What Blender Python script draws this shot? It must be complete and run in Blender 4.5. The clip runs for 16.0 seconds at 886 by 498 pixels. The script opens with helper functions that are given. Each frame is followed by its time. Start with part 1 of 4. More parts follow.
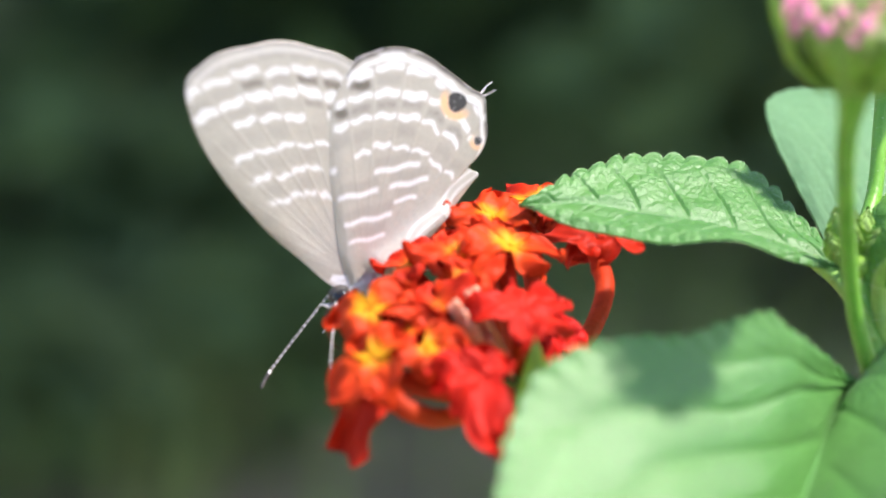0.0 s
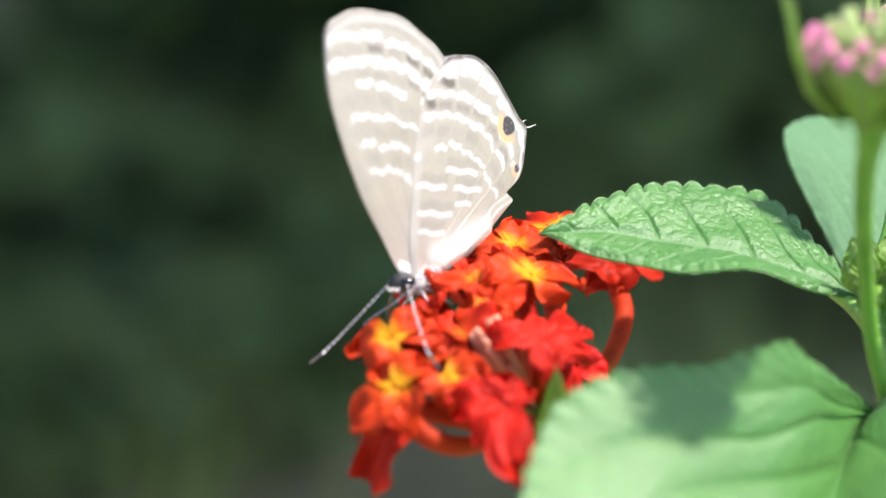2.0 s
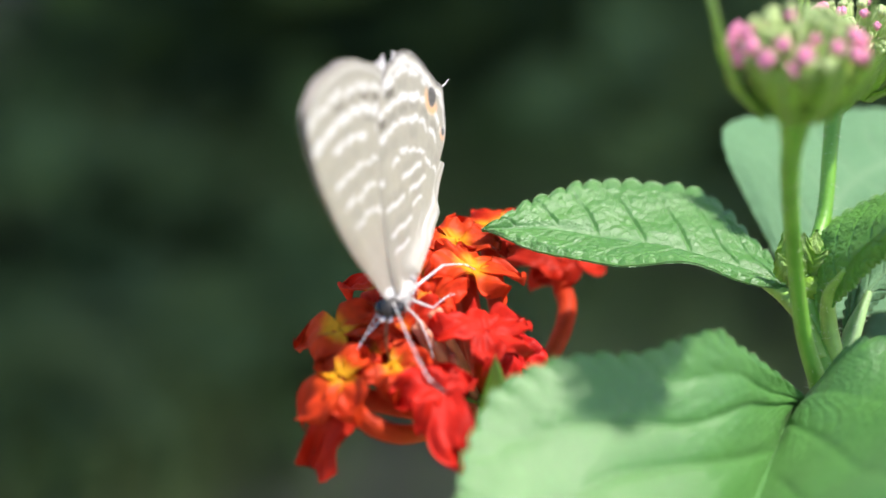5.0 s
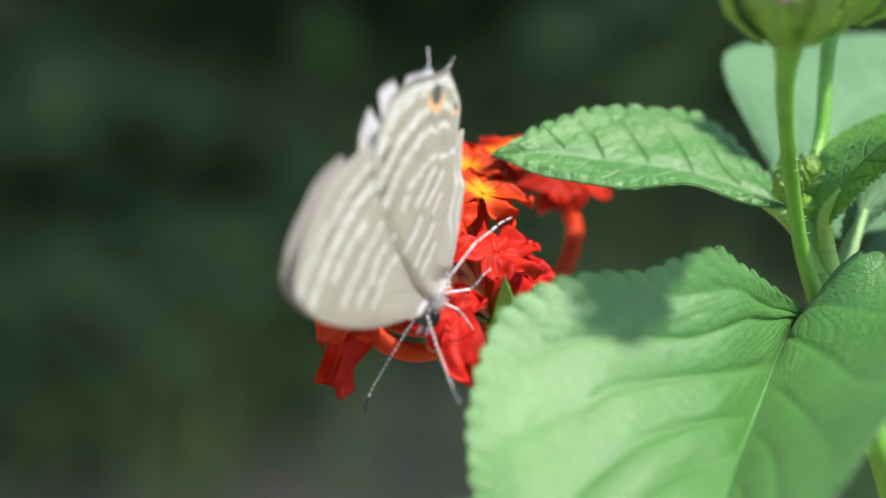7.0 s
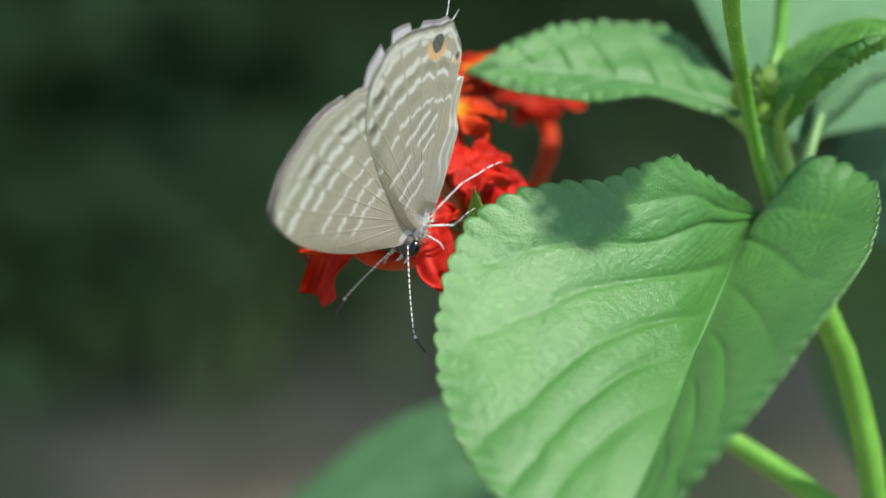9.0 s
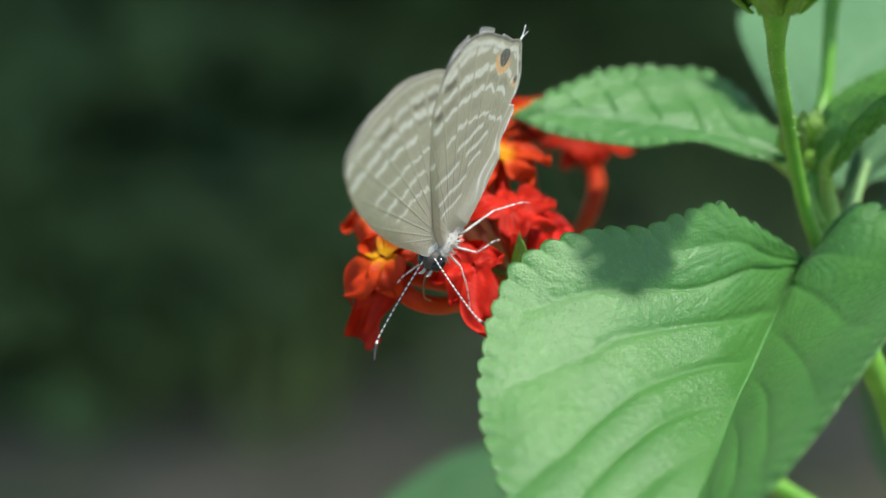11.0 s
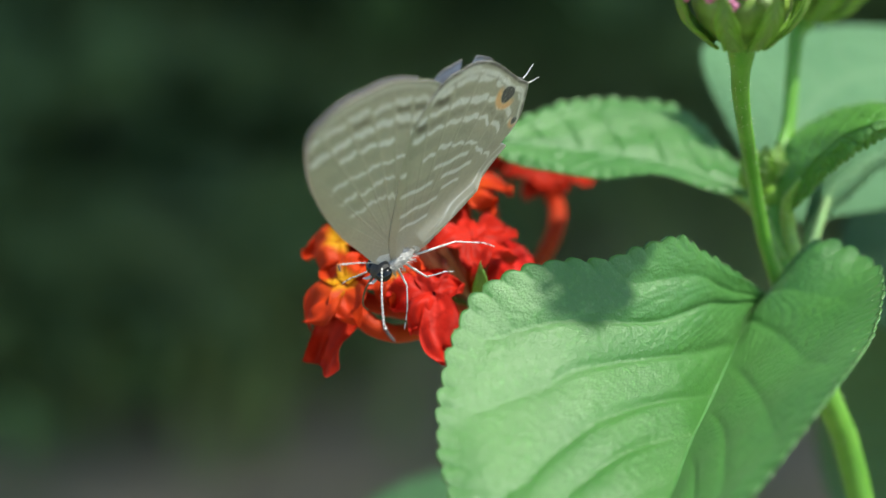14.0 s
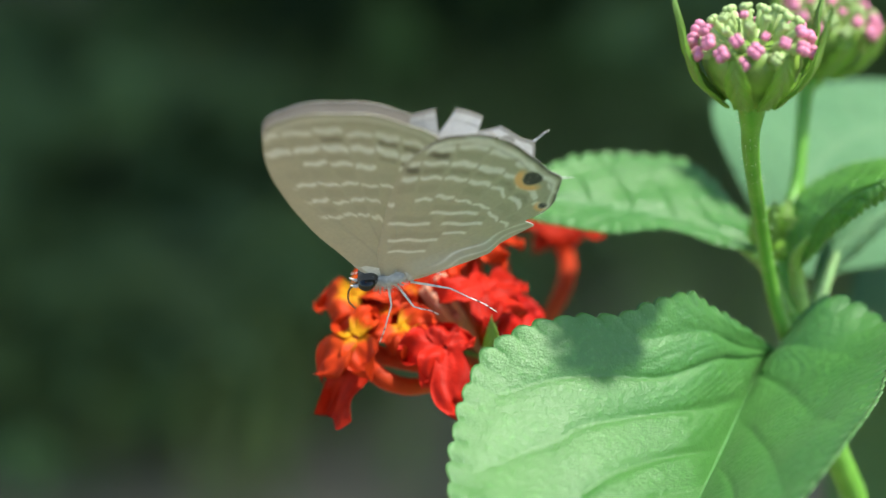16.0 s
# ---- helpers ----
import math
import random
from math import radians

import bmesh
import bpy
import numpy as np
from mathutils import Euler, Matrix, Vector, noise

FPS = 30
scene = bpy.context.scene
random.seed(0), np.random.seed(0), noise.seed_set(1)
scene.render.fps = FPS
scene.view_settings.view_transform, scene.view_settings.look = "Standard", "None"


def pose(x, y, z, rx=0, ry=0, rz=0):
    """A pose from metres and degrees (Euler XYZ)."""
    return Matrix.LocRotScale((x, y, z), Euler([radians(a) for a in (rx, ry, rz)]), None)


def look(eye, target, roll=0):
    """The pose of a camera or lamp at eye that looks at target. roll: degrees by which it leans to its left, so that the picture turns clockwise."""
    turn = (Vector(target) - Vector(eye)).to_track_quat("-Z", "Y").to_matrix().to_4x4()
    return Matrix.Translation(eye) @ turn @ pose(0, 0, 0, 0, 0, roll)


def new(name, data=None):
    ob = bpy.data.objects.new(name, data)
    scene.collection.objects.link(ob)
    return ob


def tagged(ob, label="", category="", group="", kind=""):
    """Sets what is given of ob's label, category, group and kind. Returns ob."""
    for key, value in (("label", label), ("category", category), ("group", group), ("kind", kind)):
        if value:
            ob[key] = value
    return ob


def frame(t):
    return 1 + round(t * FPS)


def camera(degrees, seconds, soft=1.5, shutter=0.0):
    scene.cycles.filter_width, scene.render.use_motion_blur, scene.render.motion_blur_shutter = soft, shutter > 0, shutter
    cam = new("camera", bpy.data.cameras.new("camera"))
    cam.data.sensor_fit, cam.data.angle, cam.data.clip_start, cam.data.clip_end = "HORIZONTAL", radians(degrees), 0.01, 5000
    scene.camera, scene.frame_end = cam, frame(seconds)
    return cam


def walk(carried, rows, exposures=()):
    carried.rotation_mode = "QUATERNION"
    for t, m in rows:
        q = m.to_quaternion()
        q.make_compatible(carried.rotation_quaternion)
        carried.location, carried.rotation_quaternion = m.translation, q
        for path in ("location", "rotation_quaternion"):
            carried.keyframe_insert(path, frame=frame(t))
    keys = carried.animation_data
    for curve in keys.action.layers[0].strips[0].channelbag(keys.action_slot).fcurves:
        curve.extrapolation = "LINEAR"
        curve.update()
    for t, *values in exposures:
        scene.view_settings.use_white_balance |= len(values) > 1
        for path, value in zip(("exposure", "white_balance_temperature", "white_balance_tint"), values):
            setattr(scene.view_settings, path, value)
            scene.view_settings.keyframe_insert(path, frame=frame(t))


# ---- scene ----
# ---- camera and its path ----
cam = camera(20, 16.0, soft=1.5)
cam.data.dof.use_dof = True
cam.data.dof.focus_distance = 0.151
cam.data.dof.aperture_fstop = 22.0
walk(cam, [
    (0, pose(0.00162, -0.14084, 0.04349, 70.410, -1.393, -0.764)),
    (0.5, pose(0.00120, -0.13778, 0.04140, 70.289, -1.239, -0.428)),
    (1, pose(0.00122, -0.13757, 0.04112, 70.489, -1.273, -0.309)),
    (1.5, pose(0.00158, -0.13956, 0.04210, 70.496, -0.924, -0.371)),
    (2, pose(0.00106, -0.14173, 0.04485, 70.658, -1.441, -0.450)),
    (2.5, pose(0.00154, -0.14384, 0.04554, 70.683, -1.346, -0.826)),
    (3, pose(0.00137, -0.14338, 0.04572, 70.644, -1.583, -0.892)),
    (3.5, pose(0.00239, -0.14374, 0.04453, 70.557, -1.336, -1.121)),
    (3.7, pose(0.00215, -0.14317, 0.04588, 70.526, -1.462, -1.065)),
    (5.8, pose(0.00394, -0.14821, 0.04493, 71.319, -0.894, -0.944)),
    (6, pose(0.00255, -0.14779, 0.04647, 70.570, -1.120, -1.200)),
    (6.5, pose(0.00387, -0.15068, 0.04709, 69.282, -0.406, -1.531)),
    (7, pose(0.00375, -0.15243, 0.04635, 69.688, -0.063, -0.848)),
    (7.5, pose(0.00469, -0.15448, 0.04673, 68.864, 0.646, -1.146)),
    (8, pose(0.00611, -0.16000, 0.04835, 68.655, 0.839, -0.394)),
    (8.2, pose(0.00658, -0.16062, 0.04920, 67.689, 1.076, -0.624)),
    (10.3, pose(0.01030, -0.16096, 0.05125, 67.160, 2.373, 0.662)),
    (10.5, pose(0.00968, -0.16057, 0.05118, 67.441, 2.072, 0.924)),
    (11, pose(0.00933, -0.16108, 0.05151, 68.100, 1.833, 1.111)),
    (11.5, pose(0.00812, -0.16057, 0.05238, 68.672, 1.324, 1.232)),
    (12, pose(0.00764, -0.16039, 0.05270, 68.459, 0.965, 1.263)),
    (12.5, pose(0.00795, -0.15992, 0.05298, 68.620, 0.470, 1.178)),
    (13, pose(0.00843, -0.16058, 0.05223, 68.490, 0.521, 1.107)),
    (13.5, pose(0.00850, -0.16163, 0.05306, 68.640, 0.273, 1.016)),
    (14, pose(0.00886, -0.16087, 0.05194, 68.566, 0.378, 0.544)),
    (14.5, pose(0.00898, -0.16141, 0.05249, 68.908, 0.183, 0.494)),
    (15, pose(0.00906, -0.16154, 0.05283, 69.129, 0.227, 0.690)),
    (15.5, pose(0.00889, -0.16201, 0.05358, 69.259, 0.321, 0.541)),
    (16, pose(0.00865, -0.16161, 0.05353, 69.357, 0.092, 0.850)),
], exposures=[(0, 1.2, 6500, 18), (3.7, 0.98, 6500, 17), (7, 0.86, 6500, 13), (8.2, 0.68, 6500, 9), (10.3, 0.48, 6500, 3), (12.5, 0.55, 6500, 3), (14.5, 0.63, 6500, 2), (16, 0.8, 6500, 2)])

# ---- survey axes: right, away and up as the plant is seen; millimetres ----
TILT = radians(20)
RIGHT = Vector((1, 0, 0))
AWAY = Vector((0, math.cos(TILT), -math.sin(TILT)))
OVER = Vector((0, math.sin(TILT), math.cos(TILT)))
AXES = np.array([RIGHT, AWAY, OVER]) * 0.001


def spot(r, d, u):
    """Millimetres to the right, away and up, as a place in the world."""
    return (RIGHT * r + AWAY * d + OVER * u) * 0.001


def spots(a):
    return np.asarray(a, float) @ AXES


# ---- light ----
TO_SUN = (RIGHT * 0.47 - AWAY * 0.30 + OVER * 0.84).normalized()
world = bpy.data.worlds.new("sky")
scene.world = world
world.use_nodes = True
sky = world.node_tree.nodes.new("ShaderNodeTexSky")
sky.sky_type = 'NISHITA'
sky.sun_disc = False
sky.sun_elevation = math.asin(TO_SUN.z)
sky.sun_rotation = math.atan2(TO_SUN.x, TO_SUN.y)
world.node_tree.links.new(sky.outputs[0], world.node_tree.nodes["Background"].inputs[0])
world.node_tree.nodes["Background"].inputs[1].default_value = 0.14
sun = new("sun", bpy.data.lights.new("sun", 'SUN'))
sun.data.energy = 3.9
sun.data.angle = radians(3.0)
sun.data.color = (1.0, 0.95, 0.87)
sun.matrix_world = look(TO_SUN * 3, (0, 0, 0))


# ---- materials ----
def material(name):
    m = bpy.data.materials.new(name)
    m.use_nodes = True
    t = m.node_tree
    return m, t, t.nodes["Principled BSDF"], t.nodes["Material Output"]


def put(t, kind, **values):
    n = t.nodes.new(kind)
    for k, v in values.items():
        if k in n.inputs:
            n.inputs[k].default_value = v
    return n


def ramp(t, source, stops):
    n = t.nodes.new("ShaderNodeValToRGB")
    el = n.color_ramp.elements
    while len(el) < len(stops):
        el.new(0.5)
    for e, (p, c) in zip(el, stops):
        e.position, e.color = p, (*c, 1)
    t.links.new(source, n.inputs[0])
    return n.outputs[0]


def mixed(t, a, b, factor, mode='MIX'):
    n = t.nodes.new("ShaderNodeMix")
    n.data_type, n.blend_type = 'RGBA', mode
    for i, v in ((6, a), (7, b), (0, factor)):
        if isinstance(v, (int, float)):
            n.inputs[i].default_value = v
        elif isinstance(v, tuple):
            n.inputs[i].default_value = (*v, 1)
        else:
            t.links.new(v, n.inputs[i])
    return n.outputs[2]


def noise_at(t, scale, detail=3.0, rough=0.55, kind="ShaderNodeTexNoise"):
    c = t.nodes.new("ShaderNodeTexCoord")
    n = t.nodes.new(kind)
    n.inputs["Scale"].default_value = scale
    if "Detail" in n.inputs:
        n.inputs["Detail"].default_value = detail
        n.inputs["Roughness"].default_value = rough
    t.links.new(c.outputs["Object"], n.inputs["Vector"])
    return n


def bumped(t, bsdf, heights, distance, strength=0.6):
    b = put(t, "ShaderNodeBump", Strength=strength, Distance=distance)
    t.links.new(heights, b.inputs["Height"])
    t.links.new(b.outputs[0], bsdf.inputs["Normal"])
    return b.outputs[0]


def thin(t, bsdf, out, colour, factor):
    """Lets part of the light through, as a leaf or petal does."""
    tr = t.nodes.new("ShaderNodeBsdfTranslucent")
    if isinstance(colour, tuple):
        tr.inputs[0].default_value = (*colour, 1)
    else:
        t.links.new(colour, tr.inputs[0])
    mx = put(t, "ShaderNodeMixShader")
    mx.inputs[0].default_value = factor
    t.links.new(bsdf.outputs[0], mx.inputs[1])
    t.links.new(tr.outputs[0], mx.inputs[2])
    t.links.new(mx.outputs[0], out.inputs[0])


def attribute(t, name):
    a = t.nodes.new("ShaderNodeAttribute")
    a.attribute_name = name
    return a


def leaf_material(name, dark, light, vein, pass_through, rough=0.4, relief=0.00009, gloss=0.5):
    m, t, b, out = material(name)
    big = noise_at(t, 120, 2)
    col = ramp(t, big.outputs[0], [(0.3, dark), (0.7, light)])
    fine = noise_at(t, 2600, 2)
    col = mixed(t, col, tuple(min(1, c * 1.5) for c in light), ramp(t, fine.outputs[0], [(0.55, (0, 0, 0)), (0.75, (0.5, 0.5, 0.5))]))
    col = mixed(t, col, vein, attribute(t, "vein").outputs["Fac"])
    t.links.new(col, b.inputs["Base Color"])
    b.inputs["Roughness"].default_value = rough
    b.inputs["Specular IOR Level"].default_value = gloss
    net = noise_at(t, 1000, kind="ShaderNodeTexVoronoi")
    net.feature = 'DISTANCE_TO_EDGE'
    cells = noise_at(t, 6000, kind="ShaderNodeTexVoronoi")
    grain = noise_at(t, 8000, 2)
    h = mixed(t, ramp(t, net.outputs[0], [(0.0, (0, 0, 0)), (0.22, (0.35, 0.35, 0.35))]), cells.outputs[0], 0.65)
    h = mixed(t, h, grain.outputs[0], 0.3)
    bumped(t, b, h, relief, 1.0)
    b.inputs["Sheen Weight"].default_value = 0.05
    b.inputs["Sheen Tint"].default_value = (0.85, 1.0, 0.75, 1)
    b.inputs["Sheen Roughness"].default_value = 0.4
    warm = mixed(t, col, (0.55, 0.9, 0.1), 0.35)
    thin(t, b, out, warm, pass_through)
    return m


LEAF = leaf_material("leaf_green", (0.054, 0.185, 0.033), (0.09, 0.25, 0.052), (0.066, 0.205, 0.038), 0.14, 0.34, relief=0.00006, gloss=0.65)
YOUNG = leaf_material("young_leaf_green", (0.1, 0.31, 0.035), (0.145, 0.39, 0.06), (0.075, 0.26, 0.025), 0.32, 0.27, relief=0.0001, gloss=0.75)
# shaded copy of the leaf green, darkened in the colour itself
LEAF_SHADE = leaf_material("shaded_leaf_green", (0.05, 0.14, 0.045), (0.075, 0.185, 0.065), (0.1, 0.22, 0.08), 0.15)
LEAF_PALE = leaf_material("pale_leaf_green", (0.1, 0.25, 0.11), (0.135, 0.3, 0.14), (0.17, 0.335, 0.165), 0.3, 0.6, 0.0001)
SPROUT = leaf_material("sprout_green", (0.2, 0.42, 0.04), (0.3, 0.54, 0.06), (0.25, 0.42, 0.1), 0.25)


def stem_material():
    m, t, b, out = material("stem_green")
    n = noise_at(t, 400, 3)
    col = ramp(t, n.outputs[0], [(0.3, (0.1, 0.29, 0.022)), (0.7, (0.165, 0.4, 0.045))])
    t.links.new(col, b.inputs["Base Color"])
    b.inputs["Roughness"].default_value = 0.45
    b.inputs["Subsurface Weight"].default_value = 0.15
    b.inputs["Subsurface Radius"].default_value = (0.0006, 0.0009, 0.0002)
    f = noise_at(t, 3000, 3)
    bumped(t, b, f.outputs[0], 0.0001, 0.5)
    return m


STEM = stem_material()


def painted_material(name, rough, pass_through, grain_scale, grain_depth, sheen=0.0, gloss=0.18, pearl=0.0):
    """A surface whose colour is carried by the mesh, with a fine grain."""
    m, t, b, out = material(name)
    col = attribute(t, "tint").outputs["Color"]
    n = noise_at(t, grain_scale, 3)
    col = mixed(t, col, ramp(t, n.outputs[0], [(0.3, (0.82, 0.82, 0.82)), (0.7, (1.0, 1.0, 1.0))]), 1.0, 'MULTIPLY')
    t.links.new(col, b.inputs["Base Color"])
    b.inputs["Roughness"].default_value = rough
    b.inputs["Sheen Weight"].default_value = sheen
    bumped(t, b, n.outputs[0], grain_depth, 0.6)
    b.inputs["Specular IOR Level"].default_value = gloss
    if pass_through:
        thin(t, b, out, col, pass_through)
    if pearl:
        # the silky lustre of scales
        silk = t.nodes.new("ShaderNodeBsdfGlossy")
        silk.inputs["Color"].default_value = (0.95, 0.915, 0.85, 1)
        silk.inputs["Roughness"].default_value = 0.62
        both = t.nodes.new("ShaderNodeMixShader")
        t.links.new(ramp(t, col, [(0.035, (0.1 * pearl,) * 3), (0.11, (pearl,) * 3)]), both.inputs[0])
        t.links.new(out.inputs[0].links[0].from_socket, both.inputs[1])
        t.links.new(silk.outputs[0], both.inputs[2])
        t.links.new(both.outputs[0], out.inputs[0])
    return m


PETAL = painted_material("petal", 0.55, 0.32, 1600, 0.00016, 0.0)
WING = painted_material("wing_scales", 0.5, 0.05, 4500, 0.00008, 0.3, gloss=0.35, pearl=0.3)


def plain(name, colour, rough, scale=2500, depth=0.00005, spread=0.25):
    m, t, b, out = material(name)
    n = noise_at(t, scale, 3)
    lo, hi = tuple(c * (1 - spread) for c in colour), tuple(min(1, c * (1 + spread)) for c in colour)
    t.links.new(ramp(t, n.outputs[0], [(0.3, lo), (0.7, hi)]), b.inputs["Base Color"])
    b.inputs["Roughness"].default_value = rough
    bumped(t, b, n.outputs[0], depth, 0.5)
    return m


FUR = plain("white_fur", (0.55, 0.53, 0.5), 0.8)
EYE = plain("eye_black", (0.006, 0.006, 0.007), 0.15, spread=0.3)
DARK = plain("antenna_dark", (0.05, 0.045, 0.04), 0.6)
LIMB = plain("leg_white", (0.7, 0.68, 0.66), 0.6)
PROBOSCIS = plain("proboscis_brown", (0.12, 0.07, 0.03), 0.4)
SPROUT_STEM = plain("young_stem_green", (0.22, 0.42, 0.07), 0.45, 700)
PALE_STEM = plain("pale_petiole_green", (0.26, 0.44, 0.16), 0.55, 700)
RIB = plain("midrib_green", (0.088, 0.25, 0.07), 0.6, 700)
HAIR = plain("plant_hair", (0.4, 0.52, 0.28), 0.5)
TUBE = plain("corolla_tube", (0.62, 0.05, 0.01), 0.6, 700)
THROAT = plain("throat_red", (0.3, 0.012, 0.01), 0.6, 900)
TUBE_PALE = plain("pale_corolla_tube", (0.7, 0.28, 0.16), 0.4, 700)
CALYX = plain("calyx_green", (0.2, 0.33, 0.05), 0.45, 700)
BUD_GREEN = plain("bud_green", (0.4, 0.52, 0.2), 0.5, 900)
BUD_PINK = plain("bud_pink", (0.72, 0.24, 0.38), 0.5, 900)


def soil_material():
    m, t, b, out = material("soil")
    patch = noise_at(t, 7, 3)
    col = ramp(t, patch.outputs[0], [(0.38, (0.2, 0.21, 0.09)), (0.5, (0.3, 0.25, 0.15)), (0.62, (0.42, 0.33, 0.21))])
    fine = noise_at(t, 160, 4)
    col = mixed(t, col, ramp(t, fine.outputs[0], [(0.3, (0.6, 0.6, 0.6)), (0.7, (1, 1, 1))]), 1.0, 'MULTIPLY')
    t.links.new(col, b.inputs["Base Color"])
    b.inputs["Roughness"].default_value = 0.95
    bumped(t, b, fine.outputs[0], 0.01, 0.6)
    return m


SOIL = soil_material()
BARK = plain("bark", (0.06, 0.05, 0.04), 0.9, 60, 0.004, 0.4)
FOLIAGE = plain("hedge_leaf", (0.125, 0.2, 0.045), 0.85, 6, 0.001, 0.5)
GRASS = plain("grass_blade", (0.24, 0.31, 0.09), 0.85, 40, 0.001, 0.35)
# shrub leaf in a shaded and a lit copy, the light put into the colour
FOLIAGE_SHADED = plain("shaded_shrub_leaf", (0.045, 0.08, 0.024), 0.85, 8, 0.001, 0.4)
FOLIAGE_LIT = plain("lit_shrub_leaf", (0.08, 0.135, 0.038), 0.85, 8, 0.001, 0.4)


# ---- mesh tools ----
def part(name, verts, faces, mats, parent=None, label="", pick=None, tint=None, vein=None, offset=None, smooth=True):
    me = bpy.data.meshes.new(name)
    me.from_pydata([tuple(v) for v in verts], [], [tuple(int(i) for i in f) for f in faces])
    for m in (mats if isinstance(mats, (list, tuple)) else [mats]):
        me.materials.append(m)
    if pick is not None:
        me.polygons.foreach_set("material_index", np.asarray(pick, dtype=np.int32))
    me.polygons.foreach_set("use_smooth", np.full(len(me.polygons), smooth))
    if tint is not None:
        a = me.color_attributes.new("tint", 'FLOAT_COLOR', 'POINT')
        c = np.ones((len(me.vertices), 4), dtype=np.float32)
        c[:, :3] = tint
        a.data.foreach_set("color", c.ravel())
    if vein is not None:
        a = me.attributes.new("vein", 'FLOAT', 'POINT')
        a.data.foreach_set("value", np.asarray(vein, dtype=np.float32))
    me.update()
    ob = new(name, me)
    if parent is not None:
        ob.parent = parent
        if offset is not None:
            ob.matrix_parent_inverse = Matrix.Translation(-offset)
    if label:
        ob["label"] = label
    return ob


def curve_through(points, n):
    """A smooth line through the points, n places along it."""
    p = np.asarray(points, float)
    p = np.vstack([2 * p[0] - p[1], p, 2 * p[-1] - p[-2]])
    seg = np.linalg.norm(np.diff(p[1:-1], axis=0), axis=1) ** 0.5
    knots = np.concatenate([[0], np.cumsum(seg)])
    out = []
    for s in np.linspace(0, knots[-1], n):
        i = min(int(np.searchsorted(knots, s, side='right')) - 1, len(seg) - 1)
        u = (s - knots[i]) / seg[i]
        a, b, c, d = p[i:i + 4]
        ta = (c - a) / 2 if i > 0 else (c - b)
        tb = (d - b) / 2 if i < len(seg) - 1 else (c - b)
        k = [2 * u**3 - 3 * u**2 + 1, u**3 - 2 * u**2 + u, -2 * u**3 + 3 * u**2, u**3 - u**2]
        out.append(k[0] * b + k[1] * ta + k[2] * c + k[3] * tb)
    return np.array(out)


def tube(points, radii, sides=10, square=0.0):
    """A closed tapered tube along the points."""
    p = np.asarray(points, float)
    n = len(p)
    r = np.interp(np.linspace(0, 1, n), np.linspace(0, 1, len(radii)), radii)
    t = np.gradient(p, axis=0)
    t /= np.linalg.norm(t, axis=1)[:, None] + 1e-12
    ref = np.array([0.3, 1.0, 0.2]) if abs(t[0] @ [0, 1, 0]) < 0.8 else np.array([1.0, 0.1, 0.2])
    verts = []
    for i in range(n):
        a = ref - t[i] * (ref @ t[i])
        a /= np.linalg.norm(a)
        b = np.cross(t[i], a)
        ref = a
        for k in range(sides):
            w = 2 * math.pi * k / sides
            q = r[i] * (1 + square * math.cos(4 * w))
            verts.append(p[i] + q * (math.cos(w) * a + math.sin(w) * b))
    faces = [(i * sides + k, i * sides + (k + 1) % sides, (i + 1) * sides + (k + 1) % sides, (i + 1) * sides + k) for i in range(n - 1) for k in range(sides)]
    verts += [p[0], p[-1]]
    e = len(verts)
    faces += [(e - 2, (k + 1) % sides, k) for k in range(sides)]
    faces += [(e - 1, (n - 1) * sides + k, (n - 1) * sides + (k + 1) % sides) for k in range(sides)]
    return np.array(verts), faces


def ball(centre, radii, axes=None, rings=12, sides=16):
    """An egg-shaped closed mesh; axes: three unit rows."""
    ax = np.eye(3) if axes is None else np.asarray(axes, float)
    verts, faces = [], []
    for i in range(rings + 1):
        a = math.pi * i / rings
        for k in range(sides):
            w = 2 * math.pi * k / sides
            q = np.array([math.cos(a), math.sin(a) * math.cos(w), math.sin(a) * math.sin(w)])
            verts.append(np.asarray(centre) + (q * radii) @ ax)
    for i in range(rings):
        for k in range(sides):
            faces.append((i * sides + k, i * sides + (k + 1) % sides, (i + 1) * sides + (k + 1) % sides, (i + 1) * sides + k))
    return np.array(verts), faces


def merged(pieces):
    verts, faces, base = [], [], 0
    for v, f in pieces:
        verts.append(np.asarray(v))
        faces += [tuple(i + base for i in q) for q in f]
        base += len(v)
    return np.vstack(verts), faces


def frame_of(direction, hint=(0.1, 0.2, 1)):
    z = np.asarray(direction, float)
    z = z / np.linalg.norm(z)
    x = np.cross(hint, z)
    if np.linalg.norm(x) < 1e-3:
        x = np.cross((1, 0, 0), z)
    x /= np.linalg.norm(x)
    return np.array([x, np.cross(z, x), z])


def spikes(roots, ways, length, radius, rng):
    """Many fine hairs as slim three-sided cones."""
    verts, faces = [], []
    for p, w in zip(roots, ways):
        w = w + rng.normal(0, 0.35, 3)
        f = frame_of(w)
        h = length * rng.uniform(0.5, 1.2)
        b = len(verts)
        for k in range(3):
            a = k * 2.094
            verts.append(p + radius * (math.cos(a) * f[0] + math.sin(a) * f[1]))
        verts.append(p + h * f[2])
        faces += [(b, b + 1, b + 3), (b + 1, b + 2, b + 3), (b + 2, b, b + 3)]
    return np.array(verts), faces


